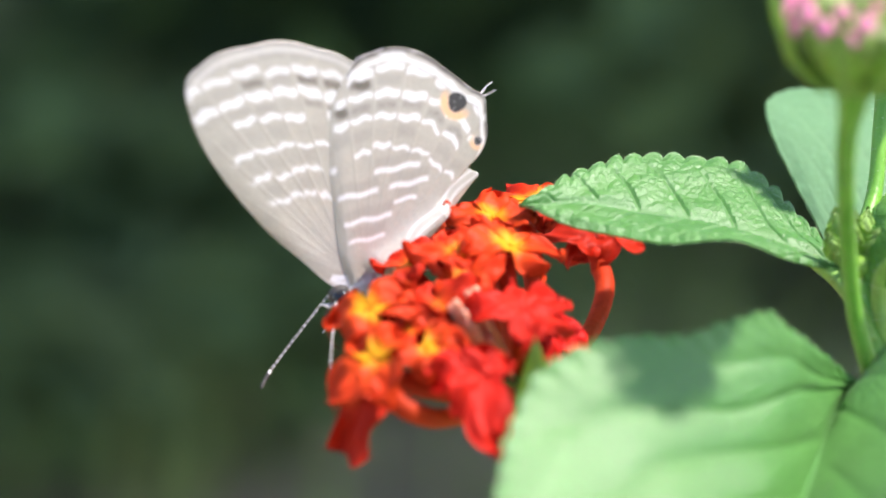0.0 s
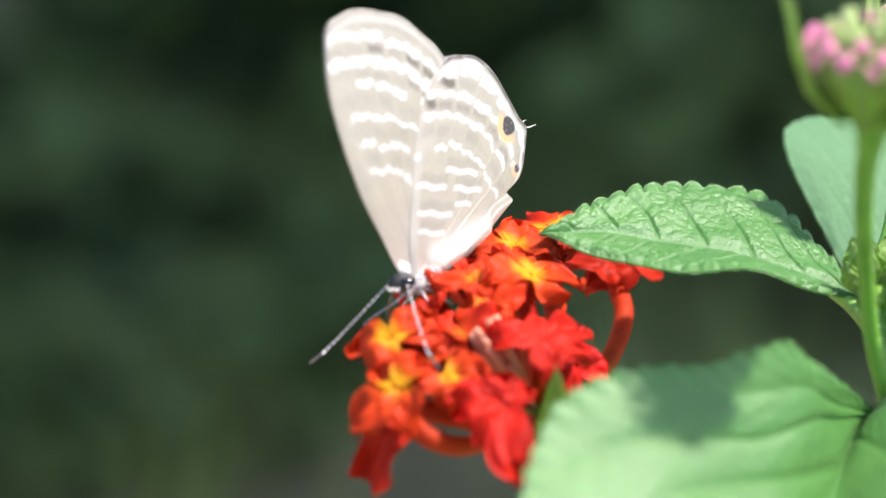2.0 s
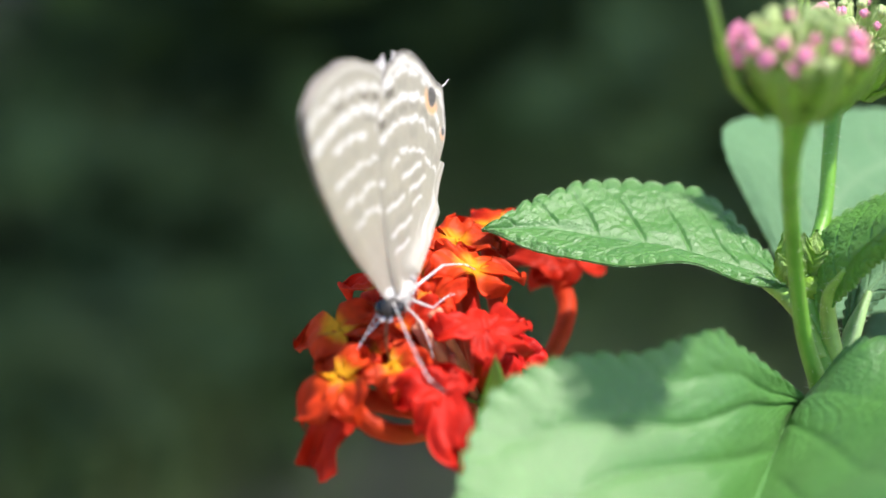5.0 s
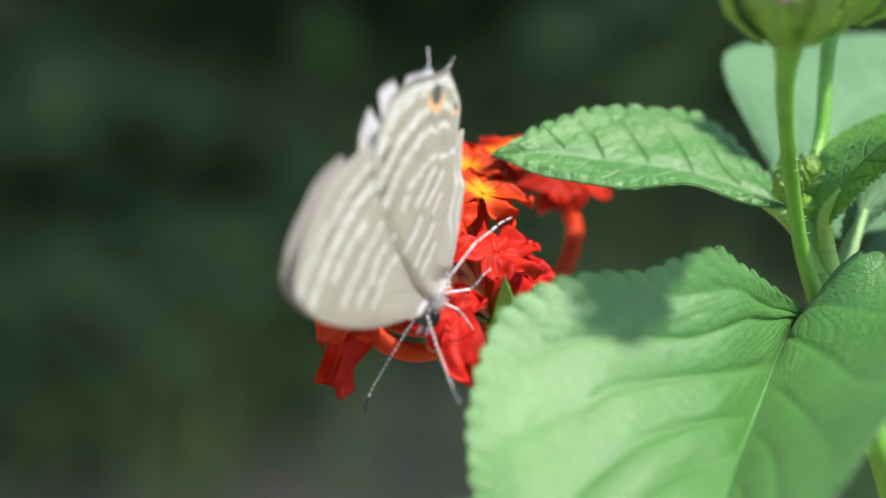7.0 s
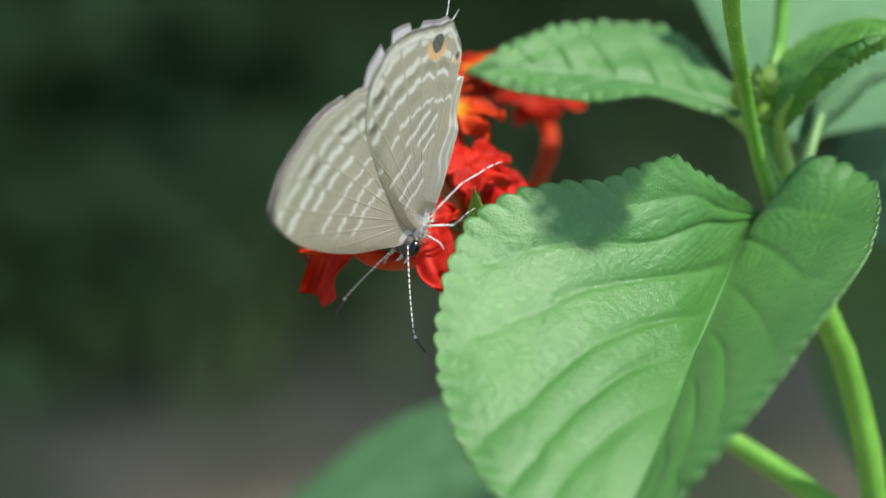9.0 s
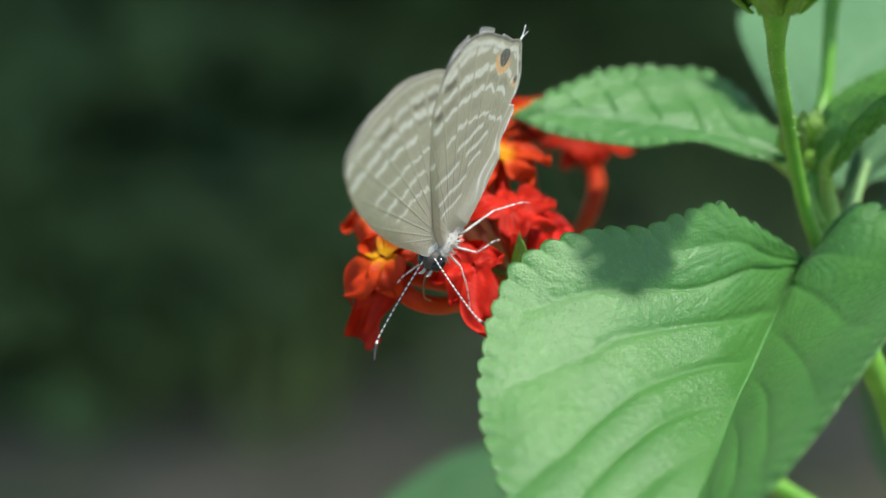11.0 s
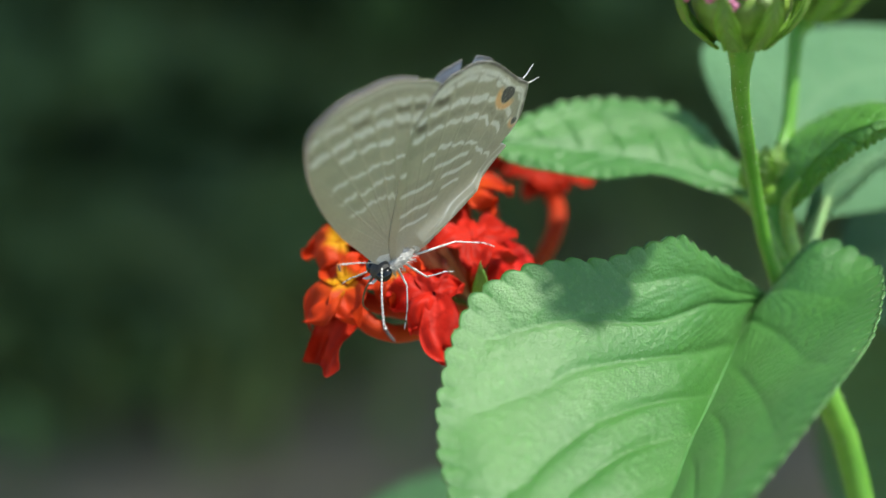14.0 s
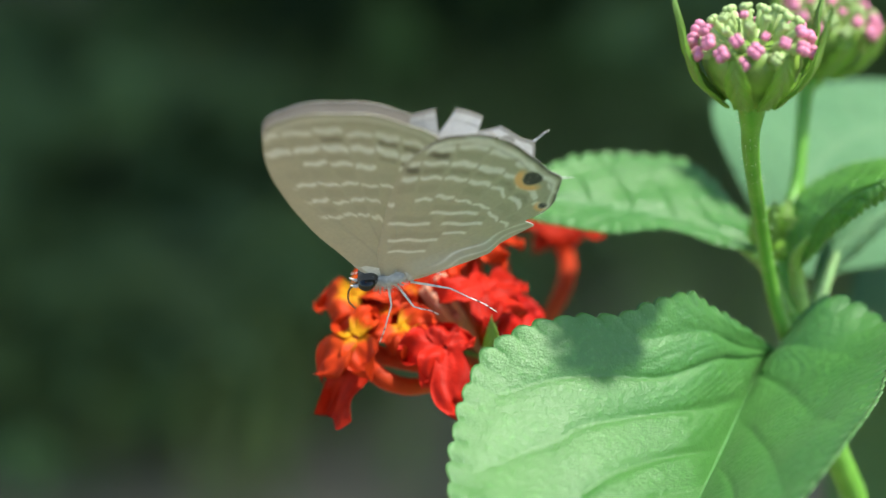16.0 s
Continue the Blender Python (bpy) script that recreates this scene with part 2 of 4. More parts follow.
# ---- background: ground, hedge and shrubs ----
def build_ground():
    n = 60
    g = np.concatenate([-np.geomspace(60, 0.02, n // 2), np.geomspace(0.02, 60, n // 2)])
    verts, faces = [], []
    for y in g:
        for x in g:
            z = -0.42 + 0.03 * noise.noise((x * 1.3, y * 1.3, 0)) + 0.012 * noise.noise((x * 6, y * 6, 3))
            verts.append((x, y + 0.6, z))
    for j in range(n - 1):
        for i in range(n - 1):
            faces.append((j * n + i, j * n + i + 1, (j + 1) * n + i + 1, (j + 1) * n + i))
    ob = part("ground", verts, faces, SOIL)
    tagged(ob, "bare grey-brown soil under the shrubs, in shade", "ground", kind="structure")


def leaf_cloud(rng, middle, size, count, leaf, droop=0.4):
    """Many small folded leaves, scattered through an uneven egg-shaped crown."""
    verts, faces = [], []
    lumps = [np.asarray(middle) + rng.uniform(-0.75, 0.75, 3) * size for _ in range(14)]
    for _ in range(count):
        c = lumps[rng.integers(len(lumps))] + rng.normal(0, 0.17, 3) * size
        d = rng.normal(0, 1, 3)
        d[2] = -abs(d[2]) * droop
        f = frame_of(d, rng.normal(0, 1, 3))
        h = leaf * rng.uniform(0.6, 1.3)
        w = h * 0.28
        b = len(verts)
        fold = 0.25 * w
        verts += [c, c + f[2] * h * 0.4 + f[0] * w + f[1] * fold, c + f[2] * h * 0.75 + f[0] * w * 0.6 + f[1] * fold, c + f[2] * h,
                  c + f[2] * h * 0.75 - f[0] * w * 0.6 + f[1] * fold, c + f[2] * h * 0.4 - f[0] * w + f[1] * fold, c + f[2] * h * 0.55]
        faces += [(b, b + 1, b + 6), (b + 1, b + 2, b + 6), (b + 2, b + 3, b + 6), (b + 3, b + 4, b + 6), (b + 4, b + 5, b + 6), (b + 5, b, b + 6)]
    return verts, faces


def build_shrub(name, foot, middle, size, count, leaf, mat, label, seed, category="shrub", stem=0.012):
    rng = np.random.default_rng(seed)
    foot = Vector(foot)
    ob = new(name)
    ob.location = foot
    tagged(ob, label, category)
    v, f = leaf_cloud(rng, middle, np.asarray(size), count, leaf)
    crown = part("foliage", v, f, mat, ob, offset=foot, smooth=False)
    crown["kind"] = "stuff"
    for k in range(4):
        top = np.asarray(middle) + rng.uniform(-0.6, 0.6, 3) * size
        way = curve_through([tuple(foot + Vector((rng.uniform(-0.03, 0.03), rng.uniform(-0.03, 0.03), -0.02))), tuple((np.array(foot) * 0.5 + top * 0.5) + rng.normal(0, 0.03, 3)), tuple(top)], 10)
        tv, tf = tube(way, [stem, 0.45 * stem, 0.25 * stem], 10)
        part("branch", tv, tf, BARK, ob, offset=foot)
    return ob


def build_grass():
    """Low grass on the shaded soil, thick in some places and thin in others."""
    rng = np.random.default_rng(14)
    verts, faces = [], []
    for _ in range(3800):
        x, y = rng.uniform(-0.5, 0.42), rng.uniform(0.8, 1.5)
        if noise.noise((x * 7, y * 5, 2)) + rng.normal(0, 0.2) < -0.12 + 0.5 * (0.95 - y):
            continue
        h = rng.uniform(0.03, 0.1)
        lean = rng.normal(0, 0.4, 2)
        side = rng.normal(0, 1, 2)
        side = side / np.linalg.norm(side) * 0.0022
        b = len(verts)
        for k, w in ((0, 1.0), (0.5, 0.8), (1.0, 0.08)):
            cx, cy, cz = x + lean[0] * h * k * k, y + lean[1] * h * k * k, -0.43 + h * k
            verts += [(cx - side[0] * w, cy - side[1] * w, cz), (cx + side[0] * w, cy + side[1] * w, cz), (cx, cy + 0.0006, cz + 0.0004)]
        for k in (0, 3):
            for p, q in ((0, 1), (1, 2), (2, 0)):
                faces.append((b + k + p, b + k + q, b + k + 3 + q, b + k + 3 + p))
    ob = part("grass", verts, faces, GRASS, smooth=False)
    tagged(ob, "low green grass on shaded soil", "grass", kind="stuff")


def build_background():
    build_ground()
    build_grass()
    build_shrub("hedge", (-0.1, 1.5, -0.42), (-0.1, 1.5, 0.0), (1.3, 0.35, 0.45), 9000, 0.07, FOLIAGE, "dark green hedge in deep shade behind the flowers", 3, "hedge")
    # unseen tree, added only to keep the sun off the ground and hedge
    build_shrub("shade_tree", (0.4, 2.3, -0.42), (0.7, 1.35, 1.15), (1.9, 0.95, 0.35), 12000, 0.13, FOLIAGE, "broad dark green tree, unseen, added to shade the ground", 4, "tree", stem=0.07)
    # the gloom at the hedge's foot is put into this shrub's leaf colour
    build_shrub("shrub", (0.06, 1.42, -0.42), (0.07, 1.42, -0.31), (0.24, 0.07, 0.14), 2600, 0.06, FOLIAGE_SHADED, "dense shrub at the foot of the hedge, shade put into its dark leaves", 8)
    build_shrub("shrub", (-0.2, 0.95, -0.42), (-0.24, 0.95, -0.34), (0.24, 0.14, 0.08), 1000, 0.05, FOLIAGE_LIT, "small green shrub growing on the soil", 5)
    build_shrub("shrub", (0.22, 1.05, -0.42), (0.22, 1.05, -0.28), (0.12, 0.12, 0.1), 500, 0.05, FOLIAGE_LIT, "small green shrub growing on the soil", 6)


# ---- leaves of the plant ----
def areoles(rng, a, b, size):
    """Swollen little fields between the smallest veins: 0 along their seams, 1 within; a and b in millimetres."""
    n = max(6, int((a.max() - a.min()) * (b.max() - b.min()) / size ** 2))
    px, py = rng.uniform(a.min(), a.max(), n), rng.uniform(b.min(), b.max(), n)
    flat_a, flat_b = a.ravel(), b.ravel()
    out = np.zeros(len(flat_a))
    for k in range(0, len(flat_a), 6000):
        d = np.hypot(flat_a[k:k + 6000, None] - px[None], flat_b[k:k + 6000, None] - py[None])
        two = np.partition(d, 1, axis=1)[:, :2]
        out[k:k + 6000] = np.clip((two[:, 1] - two[:, 0]) / (0.5 * size), 0, 1)
    return out.reshape(a.shape) ** 0.7


def leaf_surface(mid, left, right, ns=150, nv=46, teeth=20, tooth=0.5, puff=0.35, pairs=8, lift=0.0, thick=0.22, ease=1.0, course=None, sway=0.3, rungs=9, ladder=0.35, field=0.0, vein_width=0.045, low=1.0, graded=0.0, pillow=0.0, cell_size=0.85, seed=1):
    """A toothed leaf between a midrib and two margins (millimetres), swollen between its veins. Gives verts, faces, veins."""
    M, L, R = (curve_through(q, ns) for q in (mid, left, right))
    s = np.linspace(0, 1, ns)
    rows, vein, height = [], [], []
    for side, E in ((-1, L), (1, R)):
        out = E - M
        reach = np.linalg.norm(out, axis=1)
        along = np.gradient(E, axis=0)
        along /= np.linalg.norm(along, axis=1)[:, None] + 1e-9
        length = np.concatenate([[0], np.cumsum(np.linalg.norm(np.diff(E, axis=0), axis=1))])
        ph = length / length[-1] * teeth
        saw = (np.abs(np.sin(np.pi * ph)) ** 0.6 - 0.35) * np.clip(np.minimum(s * 9, (1 - s) * 9), 0, 1)
        saw *= (0.8 + 0.2 * np.sin(ph * 2.3 + seed)) * (low if side > 0 else 1.0)
        away = out / (reach[:, None] + 1e-9)
        cols = []
        vv = np.linspace(0, 1, nv)
        for v in vv:
            p = M + out * v
            edge = np.clip(1 - (1 - v) * reach / 1.1, 0, 1)
            p = p + away * (saw * tooth * edge)[:, None] + along * (saw * tooth * 0.1 * edge)[:, None]
            cols.append(p)
        cols = np.array(cols)
        S_, V_ = np.meshgrid(s, vv)
        phase = (S_ - sway * V_) / (1 - 0.8 * sway * V_) * (pairs + 0.5) + 0.35
        if course:
            across, paths = course[side]
            for row, v in enumerate(vv):
                phase[row] = np.interp(s, [np.interp(v, across, p) for p in paths], np.arange(len(paths)))
        k = np.abs(phase - np.round(phase))
        wide = vein_width
        lateral = np.exp(-(k / wide) ** 2) * np.clip(1.15 - V_, 0, 1)
        # small veins between the side veins
        cell = np.floor(phase)
        fine_p = V_ * (rungs + 0.25 * rungs * np.sin(cell * 3.1 + 1)) + 0.5 * np.sin(k * 5 + cell * 2.0)
        kf = np.abs(fine_p - np.round(fine_p))
        fine = np.exp(-(kf / 0.16) ** 2) * ladder * np.clip(1.3 - graded * S_, 0.12, 1) * np.clip(1.2 - V_, 0, 1) * np.clip(reach[None, :] / 6 - 0.2, 0, 1)
        rib = np.exp(-(V_ * np.maximum(reach[None, :], 0.1) / 0.33) ** 2)
        vn = np.clip(np.maximum(np.maximum(lateral, rib), fine * 0.6), 0, 1)
        h = puff * (ease if side > 0 else 1.0) * (1 - np.clip(np.maximum(np.maximum(lateral, rib), fine), 0, 1)) * np.clip(V_ * 6, 0, 1) * np.clip((1.02 - V_) * 5, 0.25, 1)
        if pillow:
            h *= np.clip(0.2 + S_ * 5, 0, 1)
            h += pillow * np.clip(S_ * 6, 0, 1) * (1.0 if side < 0 else 0.6) * np.sin(np.pi * k) * np.clip(V_ * 5, 0, 1) * np.clip((1.02 - V_) * 6, 0, 1)
        if field:
            ml = np.concatenate([[0], np.cumsum(np.linalg.norm(np.diff(0.5 * (M + E), axis=0), axis=1))])
            cushion = areoles(np.random.default_rng(seed + 50 + side), np.broadcast_to(ml[None, :], V_.shape), V_ * np.maximum(reach[None, :], 0.3), cell_size)
            h += field * (0.6 + 0.7 * V_ ** 2) * np.clip((1.0 - V_) * 9, 0.15, 1) * cushion * np.clip(V_ * 8, 0, 1)
            vn = np.maximum(vn, 0.55 * np.clip(1 - cushion * 1.6, 0, 1))
        h += 0.4 * tooth * saw[None, :] * np.clip(1 - (1 - V_) * np.maximum(reach[None, :], 0.1) / 1.5, 0, 1)
        h += lift * np.sin(np.pi * V_) + 0.06 * np.sin(S_ * 23 + V_ * 9 + seed)
        rows.append(cols)
        vein.append(vn)
        height.append(h)
    grid = np.concatenate([rows[0][::-1], rows[1][1:]])
    vn = np.concatenate([vein[0][::-1], vein[1][1:]])
    hh = np.concatenate([height[0][::-1], height[1][1:]])
    du, dv = np.gradient(grid, axis=0), np.gradient(grid, axis=1)
    nrm = np.cross(dv, du)
    nrm /= np.linalg.norm(nrm, axis=2)[:, :, None] + 1e-12
    for _ in range(4):
        nrm[1:-1] = (nrm[:-2] + nrm[1:-1] * 2 + nrm[2:]) / 4
    nrm /= np.linalg.norm(nrm, axis=2)[:, :, None] + 1e-12
    if nrm[:, :, 2].mean() < 0:
        nrm = -nrm
    top = grid + nrm * hh[:, :, None]
    low = top - nrm * thick
    nw = grid.shape[0]
    verts = np.concatenate([top.reshape(-1, 3), low.reshape(-1, 3)])
    o = nw * ns
    faces = []
    for i in range(nw - 1):
        for j in range(ns - 1):
            a = i * ns + j
            faces.append((a, a + 1, a + ns + 1, a + ns))
            faces.append((o + a, o + a + ns, o + a + ns + 1, o + a + 1))
    ring = [j for j in range(ns)] + [i * ns + ns - 1 for i in range(1, nw)] + [(nw - 1) * ns + j for j in range(ns - 2, -1, -1)] + [i * ns for i in range(nw - 2, 0, -1)]
    for a, b in zip(ring, ring[1:] + ring[:1]):
        faces.append((a, b, o + b, o + a))
    return verts, faces, np.concatenate([vn.ravel(), vn.ravel()])


PLANT = spot(31, -4, -30)
# side veins of the large leaf: shares of its length, from the midrib out to the margin
OUTWARD = (0, 0.15, 0.3, 0.45, 0.6, 0.8, 1)
NEAR_VEINS = {
    -1: (OUTWARD, ((-0.12,) * 7, (0, 0.02, 0.035, 0.08, 0.17, 0.32, 0.4), (0.03, 0.045, 0.09, 0.225, 0.405, 0.555, 0.63), (0.2, 0.26, 0.34, 0.49, 0.6, 0.665, 0.72),
                   (0.33, 0.44, 0.565, 0.66, 0.745, 0.8, 0.84), (0.48, 0.58, 0.68, 0.765, 0.83, 0.87, 0.9), (0.62, 0.71, 0.79, 0.85, 0.89, 0.92, 0.94), (1.05,) * 7)),
    1: (OUTWARD, ((-0.12,) * 7, (0.02, 0.05, 0.09, 0.15, 0.22, 0.3, 0.36), (0.12, 0.17, 0.24, 0.32, 0.4, 0.47, 0.52), (0.25, 0.32, 0.41, 0.5, 0.57, 0.63, 0.67),
                  (0.39, 0.48, 0.57, 0.65, 0.71, 0.76, 0.79), (0.54, 0.62, 0.7, 0.77, 0.82, 0.85, 0.87), (0.7, 0.77, 0.83, 0.87, 0.9, 0.92, 0.94), (1.05,) * 7)),
}
plant = None


def leaf(label, mat, mid, left, right, rib=0.0, fringe=0, **shape):
    v, f, vein = leaf_surface(mid, left, right, **shape)
    ob = part("leaf", spots(v), f, mat, plant, label, vein=vein, offset=PLANT)
    ns = shape.get("ns", 150)
    half = len(v) // 2
    nw = half // ns
    grid = v[:half].reshape(nw, ns, 3)
    if rib:
        line = grid[nw // 2][:int(ns * 0.94):4]
        lift = grid[nw // 2] - v[half:].reshape(nw, ns, 3)[nw // 2]
        line = line - lift[:int(ns * 0.94):4] * 0.1
        rv, rf = tube(line, [rib, rib * 0.8, rib * 0.25], 8)
        part("midrib", spots(rv), rf, RIB, ob, "pale midrib")
    if fringe:
        rng = np.random.default_rng(77)
        edge = np.concatenate([grid[0], grid[-1], grid[2], grid[-3], grid[5], grid[-6]])
        inner = np.concatenate([grid[6], grid[-7], grid[8], grid[-9], grid[11], grid[-12]])
        k = rng.integers(0, len(edge), fringe)
        way = edge[k] - inner[k]
        way = way / (np.linalg.norm(way, axis=1)[:, None] + 1e-9) + np.array((0, -0.2, 0.5))
        hv, hf = spikes(edge[k], way, 0.16, 0.011, rng)
        part("leaf_hair", spots(hv), hf, HAIR, ob, "fine pale hairs along the edge")["kind"] = "stuff"
    return ob


def stalk(name, points, radii, mat=None, hairs=0, label="", parent=None, offset=None, square=0.06, seed=7):
    way = curve_through(points, 24)
    v, f = tube(way, radii, 12, square)
    ob = part(name, spots(v), f, mat or STEM, parent or plant, label, offset=offset or PLANT)
    if hairs:
        rng = np.random.default_rng(seed)
        k = rng.integers(0, len(v) - 2, hairs)
        axis = way[np.minimum(k // 12, 23)]
        hv, hf = spikes(v[k], (v[k] - axis) / np.linalg.norm(v[k] - axis, axis=1)[:, None], 0.32, 0.025, rng)
        part("stem_hair", spots(hv), hf, HAIR, ob, offset=None, label="fine pale hairs")["kind"] = "stuff"
        ob.children[0].matrix_parent_inverse = Matrix.Identity(4)
    return ob


def build_plant():
    global plant
    plant = new("lantana_plant")
    plant.location = PLANT
    tagged(plant, "green lantana shrub with rough toothed leaves and hairy stems", "plant")
    # stems
    stalk("stem", [(60, 20, -330), (46, 8, -120), (36.8, 0, -40), (33.7, -2.2, -23.4), (32, -4, -19.8), (30.2, -4.6, -15), (29.3, -4.6, -12.5)], [3.2, 2.2, 1.0, 0.85, 0.85, 0.85, 0.9], hairs=260)
    stalk("stem", [(29.3, -4.6, -13), (29.4, -3.4, -10), (28.6, -2, -7), (28.4, -1.4, -5.6)], [0.8, 0.62, 0.7, 0.75], hairs=120)
    stalk("stem", [(36, -2, -36), (31, 2, -32.1), (26, 5, -28.8), (21, 8, -25)], [0.9, 0.8, 0.7, 0.5])
    # leaf in front of the stem, over the flower's side
    leaf("bright green toothed leaf with sunken veins, held flat", LEAF,
         [(28.2, -1.2, -6.9), (26.4, -0.8, -6.3), (21.7, -0.4, -4.9), (16.8, -0.2, -4.0), (13, -0.7, -3.5), (9.0, -1.6, -3.6)],
         [(28.2, -0.9, -6.7), (26.6, 2.4, -4.7), (24.6, 5.2, -2.0), (22.1, 5.6, -0.7), (17.1, 4.2, -0.45), (13.2, 1.6, -1.35), (9.0, -1.6, -3.6)],
         [(28.2, -1.4, -7.0), (25.4, -2.4, -6.8), (21.4, -4.6, -5.6), (16.6, -4.3, -5.7), (12.4, -3.0, -4.9), (9.0, -1.6, -3.6)],
         teeth=19, tooth=0.6, low=0.35, puff=0.25, pairs=7, rungs=6, ladder=0.24, ns=300, nv=80, field=0.08, cell_size=0.52, seed=2, rib=0.1, thick=0.12, fringe=900)
    # the large near leaf
    leaf("large rough green leaf, nearest of the shrub, hanging forward", LEAF,
         [(28.2, -5.9, -13.4), (26.6, -7.4, -15.0), (23.7, -15, -19.0), (21.4, -22, -22.0), (18.9, -30, -25.7), (15, -38, -31)],
         [(28.2, -5.9, -13.4), (26.0, -8, -12.0), (23.4, -11.5, -10.5), (21.4, -14.3, -9.5), (17.1, -17.3, -10.7), (13.9, -18.5, -10.8), (10.4, -20, -11.8), (8.4, -21.5, -13.9), (7.1, -25, -18.4), (7.5, -29, -22.6), (9.8, -33.5, -26.8), (15, -38, -31)],
         [(28.2, -5.9, -13.4), (29.5, -7.0, -11.3), (31.4, -8.2, -9.8), (34.3, -11.0, -11.5), (32.8, -19.5, -14.6), (29.8, -27.0, -17.0), (25.5, -33.0, -21.2), (21.6, -36.5, -24.8), (18.0, -37.4, -28.8), (15, -38, -31)],
         teeth=38, tooth=0.55, puff=0.15, ease=0.6, vein_width=0.1, pairs=6.5, course=NEAR_VEINS, ns=320, nv=90, seed=3, sway=0.45, rungs=18, ladder=0.5, graded=2.3, field=0.045, pillow=0.17, rib=0.07, fringe=700)
    # the leaf opposite the flat one
    leaf("young green leaf curling upward beside the stem", YOUNG,
         [(29.2, -4.0, -8.4), (29.7, -6.0, -6.7), (30.5, -8.0, -5.0), (32.1, -10.0, -3.2), (34.3, -11.0, -2.3), (36.7, -10.0, -2.0)],
         [(29.2, -4.0, -8.4), (29.4, -1.0, -5.2), (30.4, 1.0, -3.1), (32.3, 1.0, -1.8), (34.1, 0.0, -1.1), (35.8, -2.0, -0.8), (36.7, -10.0, -2.0)],
         [(29.2, -4.0, -8.4), (30.5, -6.0, -6.9), (31.6, -8.0, -5.5), (33.5, -10.0, -3.9), (36.7, -10.0, -2.0)],
         teeth=24, tooth=0.4, puff=0.22, pairs=7, ns=220, nv=60, field=0.1, cell_size=0.6, seed=5, rib=0.0, fringe=1200)
    leaf("pale green leaf seen from below, behind the stem", LEAF_PALE,
         [(31.0, -2.0, -10.5), (32.8, 0.0, -7.1), (36.4, 2.0, -4.4), (40.3, 4.0, -3.6)],
         [(31.0, -2.0, -10.5), (31.8, 1.0, -7.5), (33.6, 3.0, -4.6), (36.9, 5.0, -2.1), (40.3, 4.0, -3.6)],
         [(31.0, -2.0, -10.5), (32.7, 1.0, -8.3), (34.6, 2.0, -6.8), (36.6, 3.0, -5.0), (40.3, 4.0, -3.6)],
         teeth=20, tooth=0.4, puff=0.3, seed=6)
    # the leaf behind the buds
    leaf("broad pale green leaf behind the buds, softly lit", LEAF_PALE,
         [(30.5, 7, -9), (32, 11, -3), (35.5, 16, 1.0), (42, 21, 2.5), (52, 27, 1)],
         [(30.5, 7, -9), (28.0, 10, -3.6), (25.8, 14, 2.4), (26.8, 17, 4.4), (31, 20, 5.2), (42, 24, 5.6), (52, 27, 1)],
         [(30.5, 7, -9), (37, 9, -8), (43, 12, -7), (49, 19, -6), (52, 27, 1)],
         teeth=30, tooth=0.18, puff=0.2, seed=8)
    # lower leaves behind, their shade put into a darker green
    leaf("green leaf low behind the flower, darkened as in shade", LEAF_SHADE,
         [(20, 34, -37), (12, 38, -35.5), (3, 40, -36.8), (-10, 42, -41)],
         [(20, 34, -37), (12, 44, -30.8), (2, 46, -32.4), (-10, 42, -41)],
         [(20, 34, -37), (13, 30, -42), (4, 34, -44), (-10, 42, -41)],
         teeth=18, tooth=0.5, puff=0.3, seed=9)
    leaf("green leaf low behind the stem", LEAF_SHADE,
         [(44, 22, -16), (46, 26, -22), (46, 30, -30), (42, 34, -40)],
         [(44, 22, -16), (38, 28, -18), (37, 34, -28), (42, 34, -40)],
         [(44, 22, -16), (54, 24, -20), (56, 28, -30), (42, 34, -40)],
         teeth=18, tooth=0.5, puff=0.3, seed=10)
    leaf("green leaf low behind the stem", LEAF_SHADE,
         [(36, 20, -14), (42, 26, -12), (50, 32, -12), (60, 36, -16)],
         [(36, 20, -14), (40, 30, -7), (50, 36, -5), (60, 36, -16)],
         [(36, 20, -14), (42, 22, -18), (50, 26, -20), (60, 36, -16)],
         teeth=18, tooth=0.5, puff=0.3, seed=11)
    stalk("petiole", [(29.2, -4.2, -11.2), (28.6, -3.2, -9.2), (27.6, -1.8, -7.6), (26.2, -0.9, -6.5)], [0.5, 0.5, 0.5, 0.35], hairs=60, mat=SPROUT_STEM)
    stalk("petiole", [(30.0, -4.2, -13.2), (30.0, -4.0, -11.0), (29.6, -4.2, -8.8), (29.5, -5.2, -7.2), (30.1, -7.0, -5.8)], [0.6, 0.55, 0.5, 0.38, 0.14], hairs=90, mat=SPROUT_STEM, seed=8)
    stalk("petiole", [(30.3, -3.6, -13.2), (30.9, -2.6, -11.2), (31.7, -1.4, -9.2), (32.8, -0.2, -7.1)], [0.6, 0.6, 0.5, 0.2], hairs=90, mat=PALE_STEM, label="pale downy petiole", seed=9)
    # young leaflets in the axil
    for k, (b, tip, w) in enumerate([((27.9, -2, -6.6), (27.2, -2.6, -3.4), 0.8), ((28.2, -2.4, -6.6), (28.2, -3.6, -3.6), 0.7), ((27.6, -2.4, -6.8), (26.6, -3.6, -4.8), 0.6), ((29.0, -2.2, -6.6), (29.7, -3.2, -4.6), 0.8), ((28.9, -1.6, -6.2), (29.4, -1.2, -3.4), 0.7)]):
        b, tip = np.array(b), np.array(tip)
        side = np.cross(tip - b, (0, 1, 0.2))
        side = side / np.linalg.norm(side) * w
        m = (b + tip) / 2 + np.array([0, -0.4, 0])
